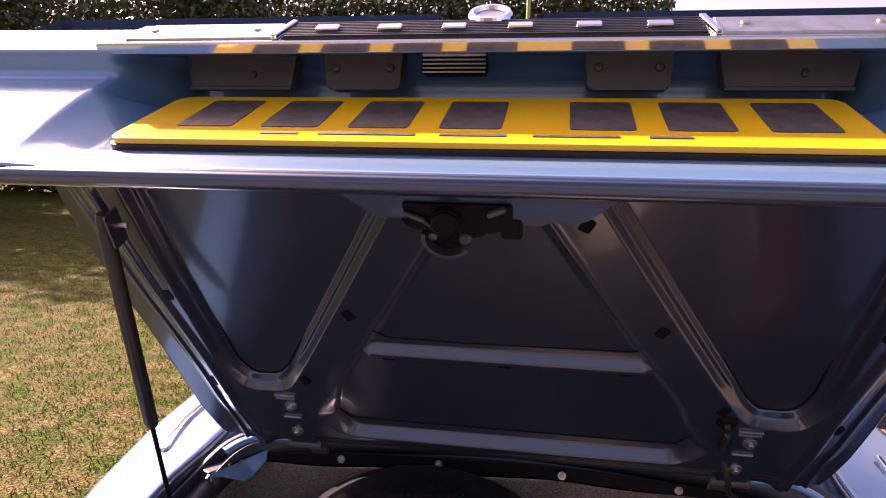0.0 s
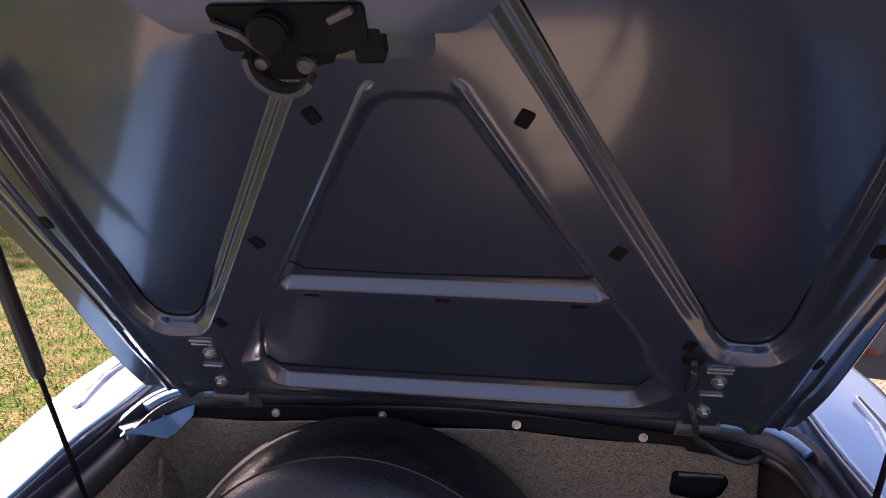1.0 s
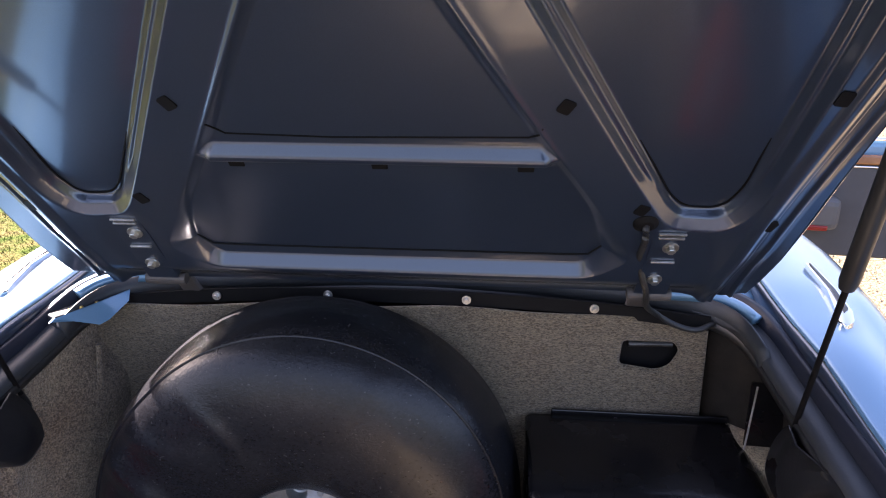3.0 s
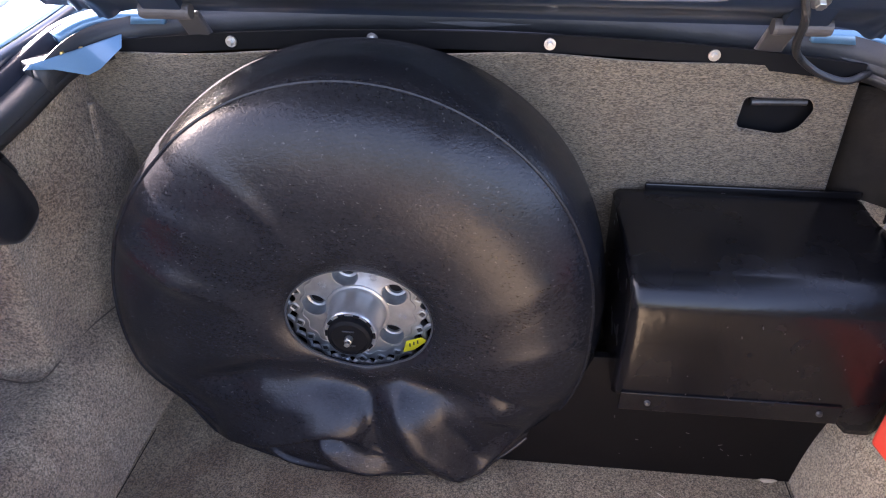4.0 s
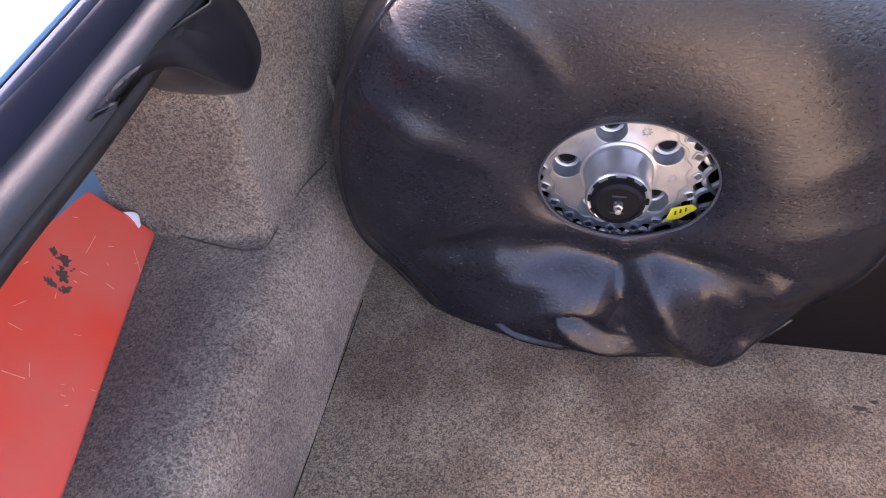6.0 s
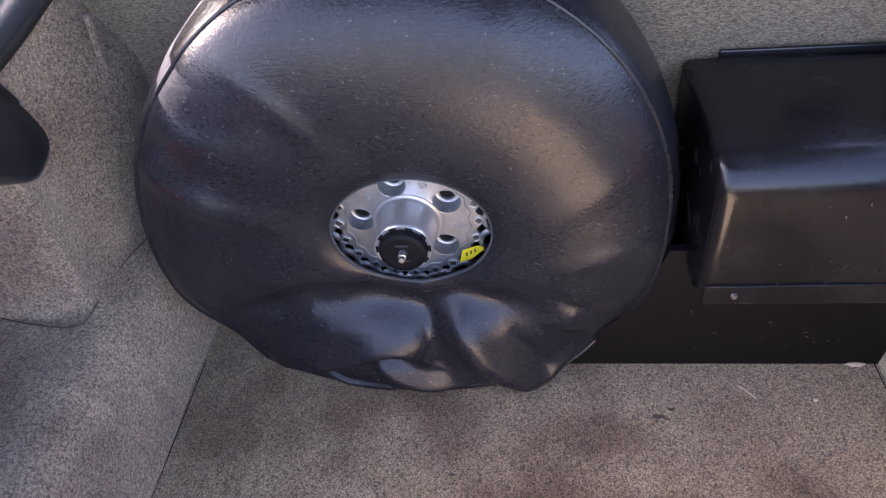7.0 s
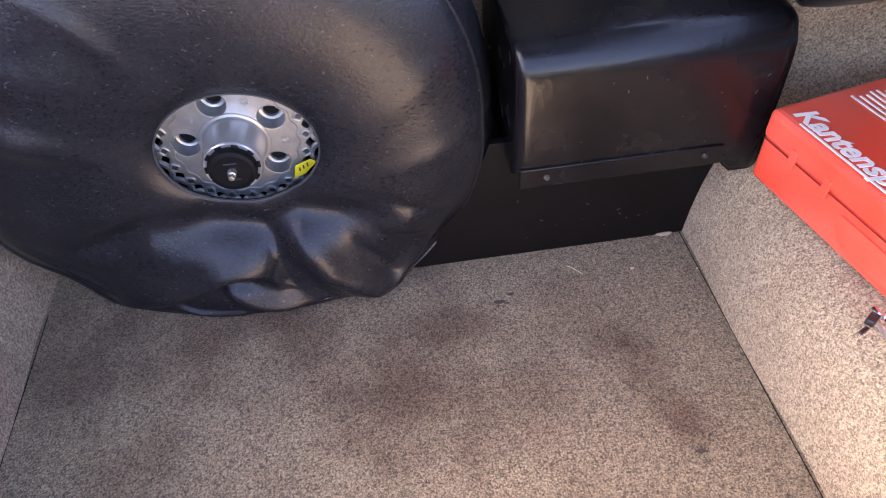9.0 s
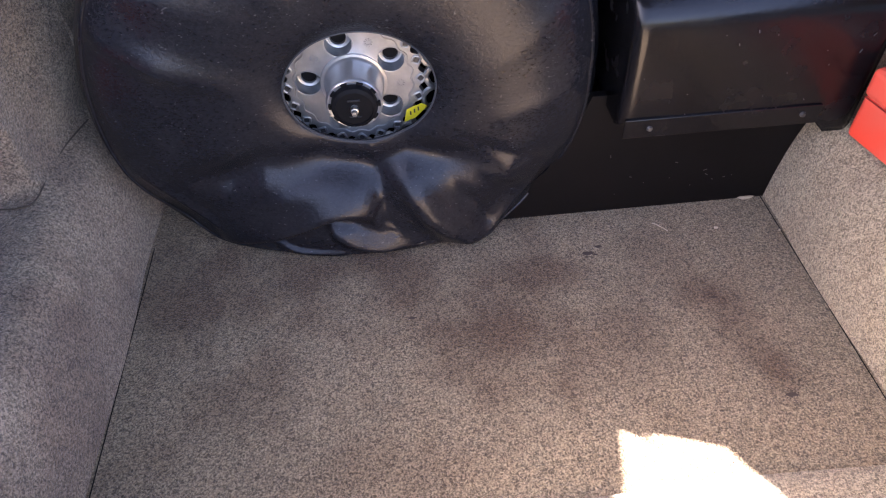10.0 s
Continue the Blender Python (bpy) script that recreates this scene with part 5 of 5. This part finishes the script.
edge = part("carpet_edge", tube(smooth_path([(-0.745, 0.915, 0.590), (-0.68, 0.888, 0.591), (-0.615, 0.875, 0.591), (-0.580, 0.873, 0.591), (-0.564, 0.886, 0.5905), (-0.562, 0.94, 0.5905), (-0.557, 1.00, 0.5905), (-0.541, 1.06, 0.5905)], 6), 0.0011, 6), material("carpet_seam", (0.055, 0.044, 0.033), 0.9, 0, (0.09, 0.07, 0.05), 90, 0.6))
tagged(edge, "dark gap along the carpet's edge", "seam", kind="structure")
flap = part("carpet_flap", add_sweep(bmesh.new(), smooth_path([(-0.520, 1.098, 0.905), (-0.523, 1.094, 0.86), (-0.5245, 1.090, 0.80), (-0.525, 1.088, 0.74), (-0.522, 1.092, 0.68), (-0.520, 1.10, 0.62)], 6), ring(0.0045, 8), up=(0, 1, 0)), CARPET_DIRTY_SHADED)
tagged(flap, "bound edge of the wheel-arch carpet", "carpet", kind="structure")

# black board with worn pale edges in the right-hand corner
PALE = material("worn_pale_edge", (0.30, 0.28, 0.26), 0.6, 0, (0.12, 0.11, 0.10), 50, 0.8)
board = empty("corner_board", Matrix.Identity(4), "black board with worn pale edges in the boot corner", "panel")
bm = slab(rounded([(-0.033, -0.07), (0.030, -0.07), (0.034, 0.062), (-0.030, 0.066)], 0.004), -0.002, 0.002)
bmesh.ops.transform(bm, matrix=pose(0.574, 1.072, 0.832, 84, 0, -4), verts=bm.verts)
part("board", bm, BOXVINYL, board)
for x0, x1 in ((0.538, 0.548), (0.601, 0.610)):
    part("edge_strip", tube([(x0, 1.058, 0.768), ((x0 + x1) / 2, 1.062, 0.83), (x1, 1.066, 0.897)], 0.0016, 6), PALE, board, "worn pale edge")
P = [[(0.485 + 0.012, 1.158, z), (0.535, 1.135, z), (0.585, 1.09, z), (0.62, 1.03, z)] for z in (0.40, 0.60, 0.80, 0.90, 0.945)]
surface("inner_wing", P, 5, 4, material("brown_underseal", (0.018, 0.0145, 0.011), 0.75, 0, (0.009, 0.007, 0.006), 30, 0.7, specular=0.2, bump=0.5, bump_scale=160, bump_depth=0.002), car, "dark metal inner wing", thick=0.003)

# chrome and black finishers on the wings
for sgn in (-1, 1):
    f = empty("wing_finisher", Matrix.Identity(4), "chrome and black finisher on the rear wing", "trim", "wing finishers")
    rim_pts = [(0.664, 1.074), (0.680, 1.086), (0.692, 1.120), (0.700, 1.190), (0.710, 1.320), (0.700, 1.320), (0.684, 1.190), (0.667, 1.120), (0.657, 1.088)]
    inset = [(0.676, 1.112), (0.688, 1.125), (0.6965, 1.190), (0.707, 1.312), (0.7035, 1.312), (0.689, 1.190)]
    bm = slab([(sgn * x, y) for x, y in rounded(rim_pts, 0.006, 4)], 0.0, 0.010, 0.003)
    for v in bm.verts:
        v.co.z += float(np.interp(v.co.y, [0.85, 1.0, 1.22, 1.6], [0.956, 0.985, 1.006, 1.010])) - 0.0015
    part("chrome_bar", bm, CHROME, f, sharp=50)
    bm = slab([(sgn * x, y) for x, y in rounded(inset, 0.002, 3)], 0.0, 0.0115, 0.0008)
    for v in bm.verts:
        v.co.z += float(np.interp(v.co.y, [0.85, 1.0, 1.22, 1.6], [0.956, 0.985, 1.006, 1.010])) - 0.0015
    part("rubber_edge", bm, RUBBER, f)

# folded hood ahead of the boot, its dark unseen cover raised to block sun
hood = empty("folded_hood_sun_block", Matrix.Identity(4), "dark folded hood cover, unseen and raised to block the sun", "hood cover")
HX, HK = np.meshgrid(np.linspace(-1, 1, 41), np.arange(9), indexing="ij")
hp = np.array([(1.236, 1.01), (1.236, 1.10), (1.240, 1.22), (1.262, 1.31), (1.36, 1.35), (1.70, 1.34), (1.90, 1.26), (2.02, 1.14), (2.06, 1.00)])
surface("cover", np.stack([HX * 0.522, hp[HK, 0] - 0.020 * HX ** 4, 1.0 + (hp[HK, 1] - 1.0) * (1 - 0.9 * np.abs(HX) ** 14) + 0.006 * np.sin(HX * 23)], -1), 41, 9, RUBBER, hood, thick=0.004)
for sgn in (-1, 1):
    part("end_pad", box((0.05, 0.10, 0.045), pose(sgn * 0.672, 1.440, 1.005, 0, 0, 0), 0.018, 3), RUBBER, hood)

# open door with its trim
door = part("door", box((1.25, 0.10, 0.52), pose(0, 0.075, 0.26), 0.03, 3), PAINT, car, "open door with dark trim and wood capping")
door.matrix_local = pose(1.50, 3.22, 0.44, 0, 0, -8)
part("card", box((1.20, 0.03, 0.46), pose(0, 0.010, 0.225), 0.012, 2), material("grey_door_card", (0.048, 0.052, 0.062), 0.7, 0, (0.036, 0.038, 0.046), 12, 0.5, bump=0.2, bump_scale=150), door, "dark grey door card")
part("wood_cap", box((1.20, 0.035, 0.045), pose(0, -0.006, 0.440), 0.010, 3), material("veneer", (0.22, 0.085, 0.025), 0.25, 0, (0.11, 0.04, 0.012), 14, 0.8, coat=0.8), door, "glossy brown wood capping")
part("chrome_strip", box((1.22, 0.020, 0.016), pose(0, 0.030, 0.525), 0.005), CHROME, door)
part("waist_strip", box((1.20, 0.012, 0.008), pose(0, -0.008, 0.408), 0.003), CHROME, door)
part("armrest", box((0.46, 0.09, 0.15), pose(-0.08, -0.035, 0.20), 0.035, 3), material("armrest_grey", (0.070, 0.074, 0.084), 0.6, 0, (0.05, 0.052, 0.06), 12, 0.5), door, "grey padded armrest")
part("warning_lamp", box((0.085, 0.012, 0.024), pose(0.06, -0.078, 0.140), 0.006), material("red_lens", (0.20, 0.015, 0.012), 0.2), door, "red door warning lamp")

# tools beside the case, paper behind the leaning case
tool = empty("steel_tool", pose(0.530, 0.615, 0.597), "twin steel rod tool with a dark clip beside the case", "tool")
part("rod", tube(smooth_path([(0.000, 0.020, 0.010), (0.003, 0.011, 0.008), (0.008, 0.008, 0.006), (0.009, -0.005, 0.005), (0.008, -0.080, 0.005), (0.006, -0.150, 0.005)], 4), 0.0030, 10), CHROME, tool, "bright bent steel rod")
part("rod", tube(smooth_path([(-0.003, 0.000, 0.005), (-0.003, -0.060, 0.005), (-0.004, -0.150, 0.005)], 4), 0.0030, 10), STEEL, tool)
clip = part("clip", box((0.016, 0.010, 0.009), pose(-0.006, 0.008, 0.006, 0, 0, 35), 0.002), RUBBER, tool, "dark plastic clip")
part("tab", box((0.013, 0.005, 0.004), pose(-0.020, -0.002, 0.003, 0, 0, 25), 0.0015), RUBBER, clip)
paper = empty("folded_paper", pose(-0.742, 0.872, 0.622, 52, 0, 8), "folded white paper tucked behind the red case", "paper")
for (dx, dz, w, h) in ((0.0, 0.0, 0.040, 0.030), (0.018, -0.026, 0.020, 0.022)):
    bm = slab(rounded([(dx - w / 2, dz - h / 2), (dx + w / 2, dz - h / 2), (dx + w * 0.42, dz + h / 2), (dx - w / 2, dz + h * 0.42)], 0.010, 4), -0.003, 0.003, 0.001)
    part("sheet", bm, WHITE, paper)

# crumbs, a straw, a dry leaf and oil spots on the carpet
CRUMB = material("dry_crumb", (0.62, 0.52, 0.38), 0.8, 0, (0.40, 0.31, 0.20), 150, 0.6, bump=0.3)
straw = empty("straw", pose(0.306, 0.911, 0.4056), "short dry straw on the carpet", "straw")
part("stalk", tube(smooth_path([(-0.010, 0.010, 0), (-0.003, 0.003, 0.0012), (0.009, -0.010, 0)], 4), 0.0008, 6), CRUMB, straw)
leaf = empty("dry_leaf", pose(0.462, 0.957, 0.4062), "curled dry leaf below the black panel", "leaf")
blade_pts = [(-0.014, 0.0), (-0.008, 0.0035), (0.002, 0.0045), (0.010, 0.0030), (0.014, 0.0), (0.006, -0.0030), (-0.006, -0.0032)]
bm = slab(blade_pts, 0.0, 0.0008)
for v in bm.verts:
    v.co.z += 0.0025 * (v.co.x / 0.014) ** 2
part("blade", bm, CRUMB, leaf)
for k, (x, y, w) in enumerate(((0.391, 0.898, 0.0030), (0.486, 0.881, 0.0018), (0.362, 0.870, 0.0012))):
    crumb = empty("crumb", pose(x, y, 0.405, 0, 0, 40 * k), "tiny pale crumb on the carpet", "crumb", "crumbs")
    part("bit", box((w * 2, w * 1.4, w), pose(0, 0, w * 0.4), w * 0.3, 1), CRUMB, crumb)
OIL = material("oil_stain", (0.070, 0.050, 0.036), 0.85, 0, (0.07, 0.05, 0.04), 60, 0.6, bump=0.6, bump_scale=260)
rnd = random.Random(4)
for x, y, w, hgt in ((0.338, 0.766, 0.0025, 0.4042), (0.181, 0.872, 0.0042, 0.4042), (0.200, 0.884, 0.0028, 0.4042), (0.192, 0.868, 0.002, 0.4042), (0.377, 0.600, 0.004, 0.4042), (-0.094, 0.781, 0.0025, 0.4042)):
    spot = empty("oil_spot", pose(x, y, hgt - 0.0015), "small dark oil spot on the carpet", "stain", "oil spots")
    pts = [(w * (0.6 + 0.5 * rnd.random()) * math.cos(t) * 2.4, w * (0.6 + 0.5 * rnd.random()) * math.sin(t)) for t in np.linspace(0, 2 * math.pi, 14, endpoint=False)]
    part("blot", slab(pts, 0, 0.0008), OIL, spot)
for k in range(15):
    x, y, w = rnd.gauss(-0.012, 0.010), rnd.gauss(0.082 if k < 10 else 0.052, 0.007), 0.002 + 0.007 * rnd.random() ** 2
    turn, thin = math.pi * rnd.random(), 0.35 + 0.5 * rnd.random()
    pts = []
    for t in np.linspace(0, 2 * math.pi, 18, endpoint=False):
        r = w * (0.45 + 0.75 * rnd.random())
        p, q = r * math.cos(t), thin * r * math.sin(t)
        pts.append((x + p * math.cos(turn) - q * math.sin(turn), y + p * math.sin(turn) + q * math.cos(turn)))
    part("oil_mark", slab(pts, 0.0403, 0.0406 + 0.00004 * k), OIL, case, "dark oily mark")
SCRATCH = material("pale_scratch", (0.85, 0.46, 0.34), 0.6, 0, (0.72, 0.22, 0.15), 90, 0.8)
for k in range(26):
    x, y, a = rnd.uniform(-0.07, 0.07), rnd.uniform(-0.10, 0.15), rnd.uniform(0, 180)
    part("scratch", box((0.004 + 0.028 * rnd.random() ** 2, 0.0006, 0.0004), pose(x, y, 0.0407, 0, 0, a)), SCRATCH, case, "pale scratch")


# ---- trees beyond the lawn ----
BARK = material("bark", (0.09, 0.07, 0.05), 0.9, 0, (0.05, 0.04, 0.03), 8, 0.7, bump=0.8, bump_scale=12, bump_depth=0.03)
LEAF = material("leaves", (0.040, 0.058, 0.018), 0.45, 0, (0.070, 0.078, 0.024), 0.8, 0.8)
np_rng = np.random.default_rng(7)


def tree_at(x, y, height, spread):
    t = empty("tree", pose(x, y, 0), "broad dark green tree beyond the lawn", "tree", "trees beyond the lawn")
    bm = bmesh.new()
    top = Vector((0.3, 0.2, height * 0.75))
    add_sweep(bm, smooth_path([(0, 0, -0.1), (0.05, 0, height * 0.3), top], 4), ring(0.22, 8), up=(1, 0, 0))
    for k in range(7):
        a = 2.4 * k
        z = height * (0.28 + 0.07 * k)
        add_sweep(bm, smooth_path([(0.05, 0, z), (spread * 0.4 * math.cos(a), spread * 0.4 * math.sin(a), z + 0.7), (spread * 0.8 * math.cos(a), spread * 0.8 * math.sin(a), z + 1.6)], 3), ring(0.07, 6), up=(0.3, 0.1, 1))
    part("trunk", bm, BARK, t)
    n_clump, per = 120, 150
    d = np_rng.normal(size=(n_clump, 3))
    d /= np.linalg.norm(d, axis=1)[:, None]
    c = d * np.array([spread, spread, height * 0.46]) * (0.45 + 0.55 * np_rng.random((n_clump, 1))) + (0, 0, height * 0.54)
    p = (c[:, None] + np_rng.normal(size=(n_clump, per, 3)) * (0.55, 0.55, 0.42)).reshape(-1, 3)
    p[:, 2] = np.maximum(p[:, 2], 0.15)
    m = len(p)
    u = np_rng.normal(size=(m, 3)); u /= np.linalg.norm(u, axis=1)[:, None]
    v = np.cross(u, np_rng.normal(size=(m, 3))); v /= np.linalg.norm(v, axis=1)[:, None]
    s = 0.10 + 0.08 * np_rng.random((m, 1))
    q = np.stack([p - u * s, p + v * s * 0.55, p + u * s, p - v * s * 0.55], 1).reshape(-1, 3)
    me = bpy.data.meshes.new("crown")
    me.from_pydata(q.tolist(), [], np.arange(4 * m).reshape(-1, 4).tolist())
    link_mesh("crown", me, LEAF, t, smooth=False)
    return t


base_trees = [tree_at(-5.5, 42, 14.5, 4.6), tree_at(1.6, 41, 13.2, 3.6), tree_at(-21, 19, 12.0, 4.6)]
for k, (x, y) in enumerate(((-27, 24), (-15, 27), (-33, 15), (-30, 32))):
    copy_thing(base_trees[k % 3], pose(x, y, 0, 0, 0, 80 * k))
for k in range(13):
    copy_thing(base_trees[k % 3], pose(-60 + 4.9 * k + 1.3 * math.sin(k * 2.1), 44 + 2.5 * math.sin(k * 1.7) - (9 if k < 6 else 0) + 0.0 * k, 0, 0, 0, 47 * k))
hedge_n = 170000
hp = np.stack([np_rng.uniform(-70, 5.5, hedge_n), 38 + np_rng.normal(size=hedge_n) * 0.6, np_rng.random(hedge_n) ** 0.8 * (10.5 + 1.5 * np.sin(np.arange(hedge_n)))], -1)
u = np_rng.normal(size=(hedge_n, 3)); u /= np.linalg.norm(u, axis=1)[:, None]
v = np.cross(u, np_rng.normal(size=(hedge_n, 3))); v /= np.linalg.norm(v, axis=1)[:, None]
q = np.stack([hp - u * 0.19, hp + v * 0.12, hp + u * 0.19, hp - v * 0.12], 1).reshape(-1, 3)
me = bpy.data.meshes.new("hedge")
me.from_pydata(q.tolist(), [], np.arange(4 * hedge_n).reshape(-1, 4).tolist())
hedge = link_mesh("hedge", me, LEAF, smooth=False)
tagged(hedge, "dark shaded hedge below the trees", "hedge", kind="stuff")
post = empty("marker_post", pose(-0.9, 18, 0), "thin pale green post on the lawn", "post")
part("pole", lathe([(0.05, 0), (0.05, 6.2), (0, 6.22)], None, 12), material("green_post", (0.30, 0.42, 0.10), 0.6), post)

# ---- grass and gravel close to the car ----
n = 260000
gx = -1.0 - 13 * np_rng.random(n) ** 1.6
gy = 0.2 + 15 * np_rng.random(n) ** 1.25
h = 0.012 + 0.026 * np_rng.random(n) ** 2
a = np_rng.random(n) * 2 * np.pi
w = 0.002 + 0.003 * np_rng.random(n)
lean = np_rng.normal(size=(n, 2)) * 0.016
gz0 = 0.03 * np.sin(gx * 0.7) * np.cos(gy * 0.6) * step(1.5, 6, np.hypot(gx, gy)) - 0.002
q = np.stack([np.stack([gx - w * np.cos(a), gy - w * np.sin(a), gz0], -1), np.stack([gx + w * np.cos(a), gy + w * np.sin(a), gz0], -1), np.stack([gx + lean[:, 0], gy + lean[:, 1], gz0 + h], -1)], 1).reshape(-1, 3)
me = bpy.data.meshes.new("grass")
me.from_pydata(q.tolist(), [], np.arange(3 * n).reshape(-1, 3).tolist())
grass = link_mesh("grass", me, material("grass_blades", (0.060, 0.095, 0.012), 0.8, 0, (0.170, 0.135, 0.048), 4.2, 1.0, specular=0.05, spread=(0.40, 0.60), fine=0.5, fine_scale=30), smooth=False)
tagged(grass, "short patchy grass with dry blades", "grass", kind="stuff")
n = 9000
sx_ = 1.0 + 6 * np_rng.random(n) ** 1.3
sy_ = 1.0 + 9 * np_rng.random(n)
r = 0.005 + 0.009 * np_rng.random(n)
octa = np.array([(1, 0, 0), (-1, 0, 0), (0, 1, 0), (0, -1, 0), (0, 0, 0.8), (0, 0, -0.8)])
fa = np.array([(0, 2, 4), (2, 1, 4), (1, 3, 4), (3, 0, 4), (2, 0, 5), (1, 2, 5), (3, 1, 5), (0, 3, 5)])
pts = octa[None] * r[:, None, None] * (0.7 + 0.6 * np_rng.random((n, 6, 1)))
pts[:, :, 0] += sx_[:, None]
pts[:, :, 1] += sy_[:, None]
pts[:, :, 2] += 0.047
me = bpy.data.meshes.new("gravel_stones")
me.from_pydata(pts.reshape(-1, 3).tolist(), [], (fa[None] + 6 * np.arange(n)[:, None, None]).reshape(-1, 3).tolist())
stones = link_mesh("gravel_stones", me, material("gravel_stone", (0.22, 0.175, 0.11), 0.85, 0, (0.13, 0.105, 0.07), 30, 0.8), smooth=False)
tagged(stones, "loose golden gravel stones on the drive", "gravel", kind="stuff")
